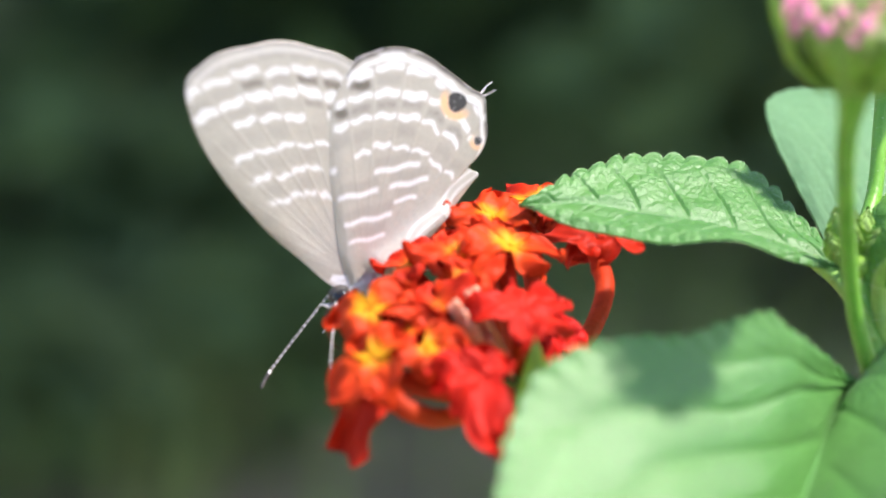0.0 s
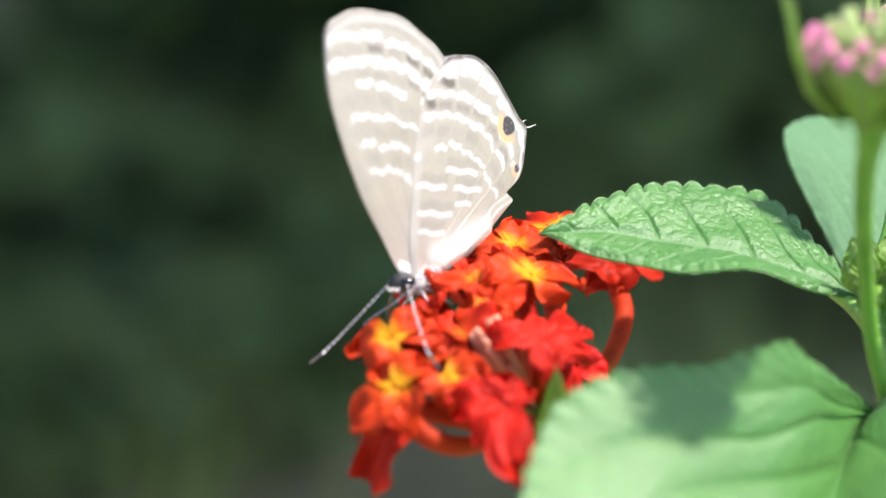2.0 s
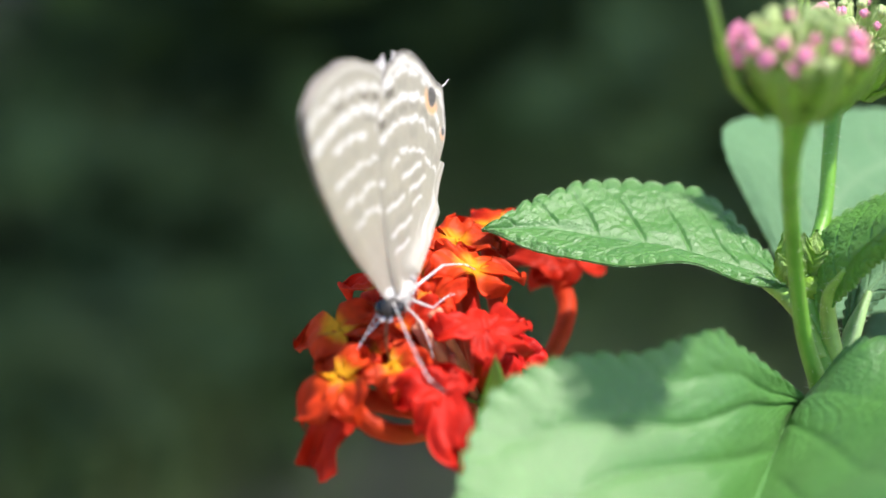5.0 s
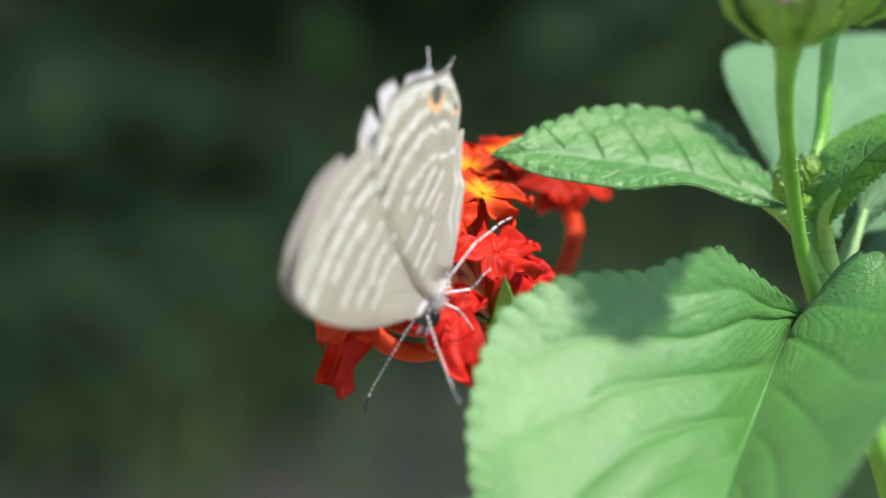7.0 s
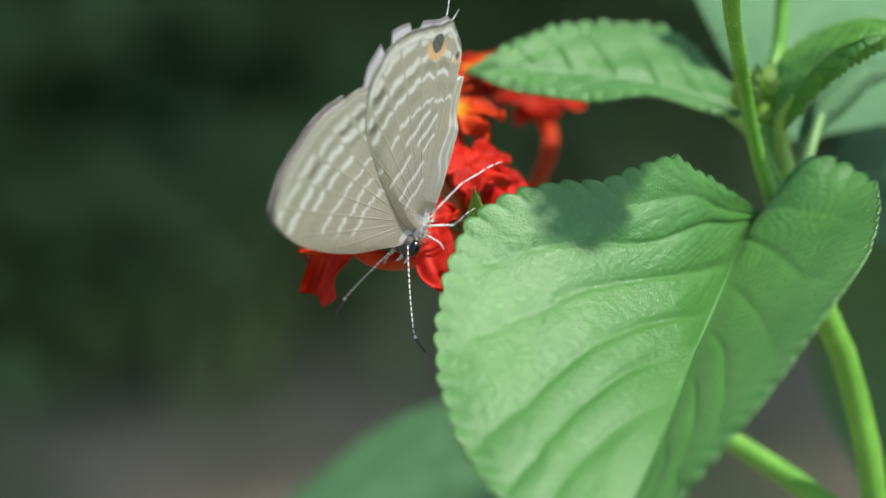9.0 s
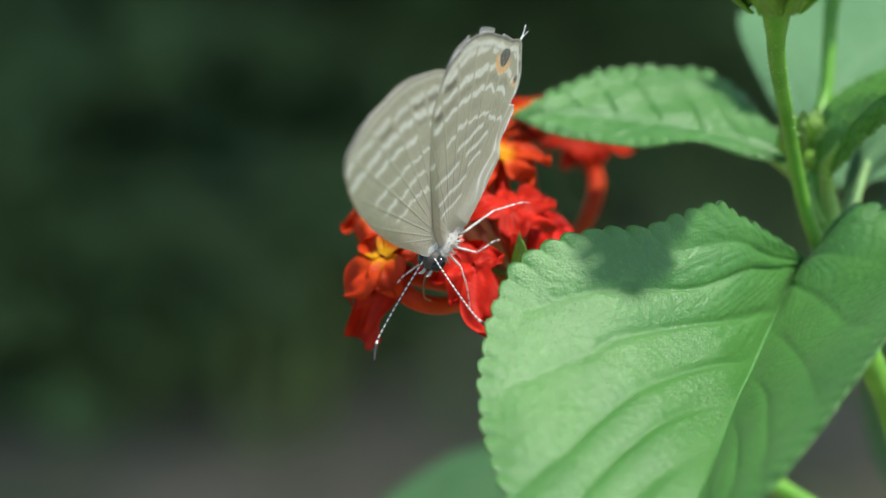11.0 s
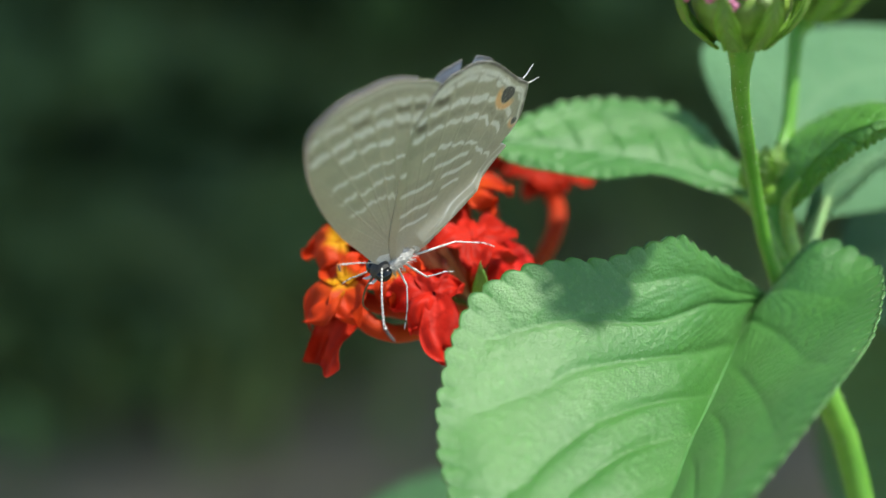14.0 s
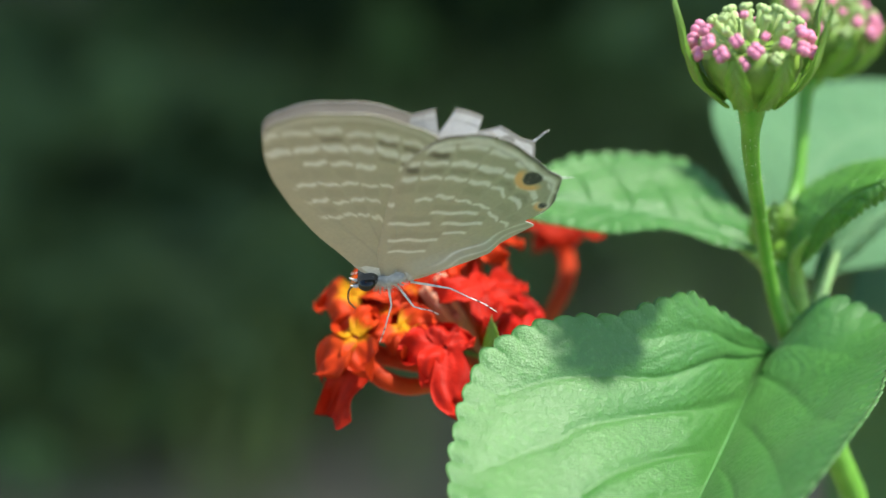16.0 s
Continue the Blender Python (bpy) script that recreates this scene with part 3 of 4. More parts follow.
        leaf("small fresh leaflet in the axil", SPROUT, [b, m, tip], [b, m - side + (0, 0.3, 0), tip], [b, m + side + (0, 0.3, 0), tip], teeth=6, tooth=0.15, puff=0.1, pairs=4, ns=40, nv=12, thick=0.12, seed=k)
    v, f = ball((29.0, -2.6, -6.9), (0.95, 0.8, 0.8))
    part("axil_bud", spots(v), f, SPROUT, plant, "round green axillary bud", vein=np.zeros(len(v)), offset=PLANT)


# ---- bud heads ----
def build_bud_head(centre, radius, leaning, seed, label, way):
    rng = np.random.default_rng(seed)
    base = spot(*centre)
    ob = new("bud_head")
    ob.location = base
    tagged(ob, label, "flower bud", "unopened bud heads")
    F = frame_of(leaning, (0.1, -1, 0.1))

    def put_in(v):
        return spots(np.asarray(v) @ F + np.asarray(centre))
    c = np.asarray(centre, float)
    pts = way + [tuple(c - F[2] * radius * 1.1), tuple(c - F[2] * radius * 0.8)]
    sv, sf = tube(curve_through(pts, 26), [0.56, 0.46, 0.44, 0.46, 0.55, 0.95], 12, 0.06)
    st_ = part("stalk", spots(sv), sf, STEM, ob, offset=base)
    k = rng.integers(0, len(sv) - 2, 160)
    cw = curve_through(pts, 26)[np.minimum(k // 12, 25)]
    hv, hf = spikes(sv[k], (sv[k] - cw) / np.linalg.norm(sv[k] - cw, axis=1)[:, None], 0.3, 0.022, rng)
    part("stem_hair", spots(hv), hf, HAIR, st_, "fine pale hairs")["kind"] = "stuff"
    # cup
    cup = [(0, 0, -radius)] + [(0, 0, z * radius) for z in (-0.8, -0.55, -0.25, 0.05)]
    v, f = tube(np.array(cup), [0.2 * radius, 0.45 * radius, 0.7 * radius, 0.82 * radius, 0.8 * radius], 20)
    part("receptacle", put_in(v), f, CALYX, ob, offset=base)
    n = 46
    for i in range(n):
        z = 1 - (i + 0.5) / n * 0.92
        a = i * 2.39996
        q = math.sqrt(max(0, 1 - z * z))
        d = np.array([q * math.cos(a), q * math.sin(a), z])
        p = d * radius * np.array([0.88, 0.88, 0.72]) + np.array([0, 0, -0.12 * radius])
        g = frame_of(d * (1, 1, 1.3))
        big = radius * (0.088 if z > 0.6 else 0.122) * rng.uniform(0.85, 1.15)
        pieces = [ball(p - d * big, (big * 2.4, big * 0.8, big * 0.8), np.array([g[2], g[0], g[1]]), 8, 8)]
        for w in range(4):
            o = (math.cos(w * 1.5708) * g[0] + math.sin(w * 1.5708) * g[1]) * big * 0.5
            pieces.append(ball(p + d * big * 1.1 + o, (big * 0.7, big * 0.62, big * 0.62), np.array([g[2], g[0], g[1]]), 6, 8))
        v, f = merged(pieces)
        pink = 1 if (z < 0.62 and rng.random() < 0.8) or rng.random() < 0.25 else 0
        part("bud", put_in(v), f, [BUD_GREEN, BUD_PINK], ob, offset=base, pick=[0] * 64 + [pink] * (len(f) - 64))
    for i in range(8):
        a = i * 0.785 + 0.25 + rng.uniform(-0.1, 0.1)
        e = np.array([math.cos(a), math.sin(a), 0])
        side = np.array([-math.sin(a), math.cos(a), 0])
        long = radius * (1.25 if abs(e[0]) > 0.6 else 0.55) * rng.uniform(0.85, 1.1)
        b = e * radius * 0.45 + np.array([0, 0, -0.92 * radius])
        m = e * radius * 0.98 + np.array([0, 0, -0.35 * radius])
        tip = e * radius * (1.0 + 0.28 * long / radius) + np.array([0, 0, -0.35 * radius + long])
        w = side * radius * 0.2
        v, f, vein = leaf_surface([b, m, tip], [b - w * 0.8, m - w, tip], [b + w * 0.8, m + w, tip], ns=30, nv=8, teeth=5, tooth=0.02, puff=0.03, pairs=5, thick=0.14, seed=i)
        part("bract", put_in(v), f, SPROUT, ob, vein=vein, offset=base)


# ---- the open flower head ----
RED, CRIMSON, ORANGE, YELLOW = np.array((0.7, 0.03, 0.007)), np.array((0.68, 0.018, 0.012)), np.array((0.74, 0.1, 0.008)), np.array((0.84, 0.4, 0.012))


def petal_sheet(rng, length, width, curl, kind, strap=False):
    """One wavy lobe, in the floret's own axes: it leaves the throat along x, z outward."""
    ns, nv = 20, 17
    u, w = np.meshgrid(np.linspace(0, 1, ns), np.linspace(-1, 1, nv), indexing='ij')
    a, b, c, d = rng.uniform(0, 6.28, 4)
    prof = (0.4 + 0.6 * np.clip(u / 0.5, 0, 1) ** 0.8) * np.sqrt(np.clip(1 - np.clip((u - 0.5) / 0.5, 0, 1) ** 2.6, 0, 1))
    if strap:
        prof = 0.72 + 0.1 * np.sin(u * 7 + a) + 0.1 * u
    x = 0.1 + u * length * (1 - 0.10 * np.abs(w) ** 2.5 + 0.06 * np.sin(w * 4 + a) - 0.07 * np.exp(-(w / 0.25) ** 2) * (u > 0.8))
    y = w * width * 0.5 * np.maximum(prof, 0.05) + 0.12 * np.sin(u * 4 + d) * length * 0.3
    z = 0.3 * np.sin(u * 2.6) - curl * u ** 2.2 * length + 0.42 * np.sin(w * 2.4 + a) * u + 0.24 * np.sin(u * 5 + b + w * 2) * u + 0.6 * w * w * u * np.sin(c)
    z += 0.24 * np.sin(w * 5.5 + b) * u ** 2.5 + 0.16 * np.sin(w * 3 + d) * np.sin(u * 6 + a)
    z += 0.18 * np.sin(u * 9 + 3 * np.sin(w * 3 + a) + b) * u
    z += 0.09 * np.sin(w * 9 + a + u * 3) * u + 0.05 * np.sin(u * 15 + 5 * np.sin(w * 2 + b)) * u
    top = np.stack([x, y, z], 2).reshape(-1, 3)
    low = top - np.array([0, 0, 0.1])
    mix_y = np.clip((kind[1] - u) / 0.22, 0, 1)[..., None]
    base = np.array(kind[0])[None, None]
    tone = 1 + 0.16 * np.sin(w * 14 + a)[..., None] * 0.5 + rng.uniform(-0.2, 0.16)
    mid = np.clip((kind[1] + 0.33 - u) / 0.35, 0, 1)[..., None]
    col = base * tone * (1 - mid) + (0.5 * base + 0.5 * ORANGE) * mid if kind[1] > 0.05 else base * tone * np.ones_like(mid)
    col = col * (1 - mix_y) + YELLOW * mix_y if kind[1] > 0.05 else col
    col = np.clip(col, 0, 1).reshape(-1, 3)
    faces = []
    o = ns * nv
    for i in range(ns - 1):
        for j in range(nv - 1):
            q = i * nv + j
            faces.append((q, q + 1, q + nv + 1, q + nv)[::-1])
            faces.append((o + q, o + q + 1, o + q + nv + 1, o + q + nv))
    ring = [j for j in range(nv)] + [i * nv + nv - 1 for i in range(1, ns)] + [(ns - 1) * nv + j for j in range(nv - 2, -1, -1)] + [i * nv for i in range(ns - 2, 0, -1)]
    for p, q in zip(ring, ring[1:] + ring[:1]):
        faces.append((p, o + p, o + q, q))
    return np.concatenate([top, low]), faces, np.concatenate([col, col * 0.9])


HEART = (9.2, -4.2, -14.6)
flower = None


def build_floret(centre, facing, kind, curl, lobes, bend=0.5, seed=0, way=None):
    """A floret on its bent tube; lobes: the way each one points round the throat in degrees, its length and width."""
    rng = np.random.default_rng(seed + 100)
    c, n = np.array(centre, float), np.array(facing, float)
    n = n / np.linalg.norm(n)
    F = frame_of(n, (0.05, 0.1, 1))
    h = np.array(HEART) + rng.normal(0, 0.7, 3) * (1, 1, 0.4)
    gap = np.linalg.norm(c - h)
    way = curve_through([h] + (way or [h * 0.5 + c * 0.5 - n * gap * 0.18 * bend + np.array([0, 0, -0.6 * bend])]) + [c - n * min(1.2, gap * 0.16), c - n * 0.12], 22)
    v, f = tube(way, [0.42, 0.5, 0.58, 0.62, 0.5], 12)
    base = spot(*HEART)
    rise = np.append(np.repeat(np.linspace(0, 1, 22), 12), (0, 1))[:, None]
    foot_tone = np.array((0.72, 0.36, 0.05)) if kind[1] < 0.12 else np.array((0.75, 0.3, 0.1))
    tb = part("floret", spots(v), f, PETAL, flower, offset=base, tint=foot_tone * (1 - rise) ** 3 + np.array((0.62, 0.045, 0.01)) * (1 - (1 - rise) ** 3))
    v, f = tube(way[:5], [0.62, 0.72, 0.66, 0.55], 10)
    part("calyx", spots(v), f, CALYX, tb)
    v, f = tube(np.array([c - n * 0.4, c - n * 0.05]), [0.3, 0.2], 10)
    part("throat", spots(v), f, TUBE if kind[1] > 0.1 else THROAT, tb, "dark throat")
    for k, (turn, long, wide) in enumerate(lobes):
        a = radians(turn) + rng.uniform(-0.08, 0.08)
        gold = kind[1] * rng.uniform(0.5, 1.5)
        long, wide = long * rng.uniform(1.02, 1.3), wide * rng.uniform(0.95, 1.25)
        v, f, col = petal_sheet(rng, long, wide, curl + rng.uniform(-0.1, 0.14), (kind[0], gold), strap=len(lobes) == 1)
        rot = np.array([[math.cos(a), math.sin(a), 0], [-math.sin(a), math.cos(a), 0], [0, 0, 1]])
        part("petal", spots((v @ rot) @ F + c + n * 0.06 * (k % 3)), f, PETAL, tb, tint=col)


def build_flower():
    global flower
    flower = new("flower_head")
    base = spot(*HEART)
    flower.location = base
    tagged(flower, "round lantana flower head of red and orange-yellow florets", "flower")
    stalk("peduncle", [(28.6, -4.2, -14.4), (25, -4, -16.5), (18, -3.8, -18.5), (12, -4, -17.5), (9.6, -4.2, -15.4), HEART], [0.55, 0.5, 0.5, 0.55, 0.8, 1.1], parent=flower, offset=base)
    v, f = ball(HEART, (1.5, 1.5, 1.2))
    part("receptacle", spots(v), f, CALYX, flower, offset=base)
    old, warm, young = (CRIMSON, 0.0), (RED * 0.8 + ORANGE * 0.2, 0.14), (RED * 0.7 + ORANGE * 0.3, 0.3)
    florets = [
        ((0.6, -8.6, -9.8), (-0.3, -0.6, 0.72), young, 0.25, [(185, 2.6, 2.4), (58, 2.4, 2.1), (262, 1.9, 2.1), (15, 2.2, 2.0)]),
        ((0.8, -11.8, -12.3), (-0.3, -0.66, 0.66), young, 0.25, [(232, 2.6, 2.8), (142, 1.8, 1.9), (70, 1.8, 1.8), (300, 2.4, 2.3)]),
        ((0.9, -12.0, -13.6), (-0.2, -0.95, 0.1), (RED * 0.8, 0.0), 0.0, [(255, 3.8, 2.5)]),
        ((3.6, -11.0, -11.8), (-0.1, -0.6, 0.78), young, 0.25, [(48, 2.5, 2.3), (355, 2.3, 2.2), (205, 2.1, 2.0), (285, 2.0, 2.1)]),
        ((6.5, -12.6, -12.9), (0.0, -0.8, 0.55), (CRIMSON * 0.6 + RED * 0.4, 0.0), 0.22, [(192, 2.3, 2.2), (283, 4.2, 2.6), (30, 1.7, 1.8), (105, 1.6, 1.9), (240, 2.5, 2.0)]),
        ((9.2, -8.8, -9.7), (0.15, -0.6, 0.78), (RED * 0.5 + CRIMSON * 0.5, 0.0), 0.2, [(38, 3.2, 2.4), (335, 2.3, 2.1), (180, 3.1, 2.1), (105, 2.2, 2.2), (255, 2.6, 2.1)]),
        ((8.3, -4.4, -6.0), (0.15, -0.52, 0.84), young, 0.25, [(10, 3.1, 2.7), (80, 2.3, 2.1), (205, 2.6, 2.0), (315, 2.5, 2.0), (140, 2.1, 2.1)]),
        ((7.6, -1.0, -4.5), (0.0, -0.6, 0.8), young, 0.15, [(15, 2.5, 2.2), (100, 2.1, 2.1), (190, 2.3, 2.1), (280, 1.9, 2.0)]),
        ((9.8, 3.5, -3.3), (0.1, -0.5, 0.85), (RED, 0.3), 0.2, [(200, 2.7, 2.5), (20, 2.7, 2.5), (110, 2.1, 2.3), (290, 2.3, 2.3)]),
        ((6.2, 0.5, -4.6), (-0.2, -0.6, 0.75), young, 0.15, [(88, 2.3, 2.1), (180, 2.1, 2.1), (268, 2.1, 1.9), (355, 1.9, 1.9)]),
        ((14.5, 10.8, -5.1), (0.1, -0.75, 0.6), (RED * 0.9, 0.0), 0.25, [(180, 2.8, 2.2), (2, 2.7, 2.0), (270, 1.9, 2.6), (228, 2.1, 2.1), (90, 1.9, 2.1)]),
        ((5.2, -5.0, -6.4), (-0.1, -0.65, 0.75), warm, 0.2, [(30, 2.4, 2.2), (110, 2.0, 2.0), (190, 2.2, 2.1), (280, 2.1, 2.1)]),
        ((5.9, -6.6, -7.9), (-0.1, -0.7, 0.7), (RED * 0.8 + ORANGE * 0.2, 0.2), 0.2, [(45, 2.2, 2.0), (150, 2.2, 2.0), (225, 2.0, 2.0), (320, 1.8, 1.8)]),
        ((4.3, -8.2, -9.5), (-0.2, -0.75, 0.6), (RED, 0.12), 0.2, [(40, 2.1, 2.0), (160, 2.0, 2.0), (250, 1.9, 1.9)]),
        ((2.6, -9.2, -10.9), (-0.3, -0.7, 0.6), warm, 0.2, [(35, 1.7, 1.7), (150, 1.6, 1.6), (270, 1.7, 1.7)]),
        ((2.8, -4.2, -7.2), (-0.3, -0.5, 0.8), (RED, 0.2), 0.2, [(60, 2.3, 2.2), (180, 2.1, 2.1), (300, 2.1, 2.1)]),
        ((11.0, -5.4, -11.2), (0.5, -0.7, 0.4), old, 0.2, [(340, 2.2, 2.3), (60, 2.1, 2.1), (230, 2.1, 2.1)]),
        ((4.6, 0.6, -5.6), (-0.4, -0.3, 0.85), warm, 0.15, [(30, 2.0, 2.0), (150, 2.2, 2.0), (270, 2.0, 2.0)]),
    ]
    ways = {10: [(11.7, 1.0, -13.2), (13.9, 6.0, -11.1), (15.0, 9.0, -8.3)], 2: [(5.2, -9.5, -15.5), (2.9, -12.0, -15.1)]}
    for i, (c, n, kind, curl, lobes) in enumerate(florets):
        build_floret(c, n, kind, curl, lobes, seed=i, way=[np.array(w) for w in ways[i]] if i in ways else None)
    # unopened florets and bracts in the middle
    rng = np.random.default_rng(5)
    for k in range(9):
        tip = np.array([6.6, -8.8, -9.4]) + rng.normal(0, 1.0, 3) * (1.3, 0.5, 1.0)
        h = np.array(HEART)
        way = curve_through([h, h * 0.45 + tip * 0.55 + rng.normal(0, 0.3, 3), tip], 10)
        v, f = tube(way, [0.22, 0.24, 0.26, 0.34, 0.22], 10)
        part("closed_floret", spots(v), f, TUBE_PALE, flower, "closed salmon-pink floret", offset=base)
    heart = np.array(HEART)
    for k, (b, tip) in enumerate([(heart, heart + (0.4, -3.2, 3.0)), (heart, heart + (2.6, 0.6, 2.4)), (heart, heart + (-1.8, -2.8, 1.4)),
                                  (heart, heart + (2.2, -3.4, 2.0)), (np.array((9.4, -7.6, -15.1)), np.array((9.4, -13.4, -10.9))), (np.array((9.6, -8.0, -15.3)), np.array((10.0, -13.0, -12.8)))]):
        side = np.cross(tip - b, (0.2, 1, 0.1))
        side = side / np.linalg.norm(side) * (0.5 if k < 4 else 0.8)
        m = (b + tip) / 2 + np.array([0.2, -0.5, -0.3])
        v, f, vein = leaf_surface([b, m, tip], [b - side, m - side, tip], [b + side, m + side, tip], ns=30, nv=8, teeth=5, tooth=0.02, puff=0.03, thick=0.14, seed=k)
        part("bract", spots(v), f, SPROUT, flower, vein=vein, offset=base)


# ---- the butterfly, in its own axes: tail to +x, wings up, millimetres ----
FORE = [(-0.5, -1.2), (-1.8, -1.0), (-3.7, 0.3), (-5.7, 1.7), (-7.7, 3.5), (-9.0, 4.9), (-9.9, 6.0), (-10.7, 7.3), (-11.3, 8.7), (-11.5, 9.5), (-11.3, 10.3), (-10.3, 11.3), (-9.2, 11.9), (-8.0, 12.3), (-6.7, 12.6), (-5.4, 12.65), (-3.6, 12.4), (-2.5, 12.1), (-1.4, 11.4), (-0.7, 9.5), (-0.2, 5.0), (0.2, 1.5)]
CUT_FORE = FORE[:16] + [(-4.4, 12.55), (-3.75, 12.42), (-3.66, 12.32), (-3.72, 11.7), (-3.0, 11.5), (-2.2, 11.3), (-1.2, 10.8), (-0.5, 8.0), (-0.1, 4.0), (0.2, 1.5)]
HIND = [(-0.5, -1.1), (-0.8, -0.6), (-1.5, 0.9), (-2.0, 3.0), (-2.5, 5.1), (-2.8, 7.2), (-2.9, 9.0), (-2.5, 10.4), (-1.6, 12.0), (-0.6, 12.6), (0.3, 12.9), (1.3, 12.9), (2.3, 12.7), (3.3, 12.3), (4.6, 11.5), (5.5, 10.95), (6.35, 10.65), (6.6, 9.9), (6.7, 9.2), (6.8, 8.3), (6.6, 7.4), (6.1, 6.75), (5.85, 6.3), (6.5, 6.05), (6.2, 5.5), (5.1, 3.9), (3.9, 2.3), (2.7, 0.7), (1.7, -0.5), (0.6, -1.4)]
GROUND_TONE, LINE_TONE, BROWN_TONE = np.array((0.258, 0.231, 0.15)), np.array((0.77, 0.765, 0.75)), np.array((0.088, 0.067, 0.031))
INNER_TONE, EDGE_TONE = np.array((0.82, 0.83, 0.86)), np.array((0.045, 0.036, 0.03))
# white bands of broken strokes: distance from the wing's own centre, half width, strength
FORE_BANDS = [(11.25, 0.29, 0.7), (9.85, 0.31, 0.9), (8.6, 0.25, 0.95), (6.75, 0.2, 0.95), (5.2, 0.18, 0.9), (3.8, 0.17, 0.85)]
HIND_BANDS = [(11.1, 0.18, 0.7), (10.1, 0.28, 0.9), (8.75, 0.26, 0.95), (7.35, 0.21, 0.95), (5.65, 0.17, 0.95)]


def blend(tone, other, factor):
    return tone * (1 - factor[..., None]) + other * factor[..., None]


def wing_sheet(outline, root, hind, side, torn):
    """A wing fanned from its root: verts, faces and colours, the marked underside out and the plain upperside in."""
    nu, nr = 420, 170
    rng = np.random.default_rng(21 if hind else 22)
    rim = curve_through(outline + [outline[0]], nu)
    root = np.array(root)
    reach = np.ones(nu)
    rx, rz = rim[:, 0], rim[:, 1]
    if torn and hind:
        for cx, left, right, deep in ((0.72, 0.62, 0.5, 0.15), (3.15, 0.18, 0.95, 0.085)):
            cut = np.where(rx < cx, 1 - (cx - rx) / left, 1 - (rx - cx) / right)
            reach -= np.where(rz > 9.5, deep * np.clip(cut, 0, 1) ** 0.8, 0)
    scallop = np.abs(np.sin(np.arctan2(rx - root[0], rz - root[1]) / (0.155 if hind else 0.125) * math.pi / 2 + 0.6))
    reach -= np.where((rz > 9.0) & (rx > -11), 0.007 * (1 - scallop), 0)
    s = np.linspace(0, 1, nr) ** 0.8
    U, S_ = np.meshgrid(np.arange(nu), s, indexing='ij')
    X = root[0] + (rim[U, 0] - root[0]) * S_ * reach[U]
    Z = root[1] + (rim[U, 1] - root[1]) * S_ * reach[U]
    # veins fan out from the root; cells lie between them
    turn = np.arctan2(X - root[0], Z - root[1])
    fan = turn / (0.155 if hind else 0.125) + 40.4
    cell = np.floor(fan).astype(int)
    part_way = fan - cell - 0.5
    mid = np.abs(part_way) * 2
    jig = rng.uniform(-1, 1, (96, 24))
    outer = np.hypot(X - root[0], Z - root[1])
    full = np.hypot(rim[U, 0] - root[0], rim[U, 1] - root[1])
    rho = outer / np.maximum(full, 0.5)
    if hind:
        dist = np.hypot(X - 1.3, Z - 1.6)
        # towards the tail the outer rows bend into arrowheads
        dist = dist + 0.45 * np.clip((X - 2.2) / 2, 0, 1) * (mid - 0.3) * np.clip((dist - 5) / 2, 0, 1) + 0.55 * np.clip((X - 3.0) / 3, 0, 1)
        clear = np.clip((Z - 1.12 * X + 0.1) * 2.0, 0, 1) * np.clip((X + 2.75) * 4, 0, 1)
        bands = HIND_BANDS
    else:
        dist = np.hypot(X + 4.5, Z) - 0.3 * np.clip(X + 5.2, 0, 2.5) * np.clip((8.2 - Z) / 1.5, 0, 1)
        clear = np.clip(((X + 1.8) * 0.654 + (Z + 1.0) * 0.757 - 0.45) * 2.2, 0, 1)
        bands = FORE_BANDS
    blot = 0.5 + 0.5 * np.sin(X * 2.1 + 1.3 * np.sin(Z * 1.7)) * np.sin(Z * 2.3 + X * 0.7)
    fleck = 0.5 + 0.5 * np.sin(X * 9.1 + 2.0 * np.sin(Z * 6.3)) * np.sin(Z * 8.7 + 1.7 * np.sin(X * 5.1))
    grit = rng.normal(0, 1, X.shape)
    grit[1:-1, 1:-1] = (grit[1:-1, 1:-1] + grit[:-2, 1:-1] + grit[2:, 1:-1] + grit[1:-1, :-2] + grit[1:-1, 2:]) / 2.2
    tone = GROUND_TONE * (0.86 + 0.16 * blot + 0.12 * fleck + 0.03 * grit)[..., None]
    tone = blend(tone, np.array((0.29, 0.265, 0.205)), 0.7 * np.clip(1 - outer / 5.5, 0, 1))
    # brown blocks between the outer bands
    for b, (r0, half, k) in enumerate(((11.9, 0.22, 0.5), (10.55, 0.32, 0.95), (9.2, 0.24, 0.85), (7.75, 0.45, 0.5), (6.0, 0.4, 0.5), (4.5, 0.35, 0.45)) if not hind else ((10.8, 0.22, 0.7), (9.45, 0.32, 0.9), (8.05, 0.32, 0.75), (6.6, 0.4, 0.55))):
        dab = np.exp(-((dist - r0 - 0.12 * jig[cell % 96, b + 14]) / half) ** 4) * np.clip((1.0 - mid) * 3, 0, 1)
        tone = blend(tone, BROWN_TONE, k * dab * clear * np.clip(0.75 + 0.6 * jig[(cell + 5) % 96, b + 18], 0.15, 1))
    if hind:
        for bx, bz in ((-1.2, 10.55), (-2.3, 8.9)):
            tone = blend(tone, BROWN_TONE * 0.7, 0.85 * np.exp(-(np.hypot((X - bx) / 0.62, (Z - bz) / 0.42)) ** 4))
    line = np.zeros_like(rho)
    for b, (r0, half, k) in enumerate(bands):
        off = 0.16 * jig[cell % 96, b] + 0.25 * part_way * jig[(cell + 11) % 96, b] + 0.07 * np.sin(fan * 9 + b)
        wide = half * (1 + 0.22 * jig[(cell + 7) % 96, b]) * (1 - 0.25 * mid ** 2)
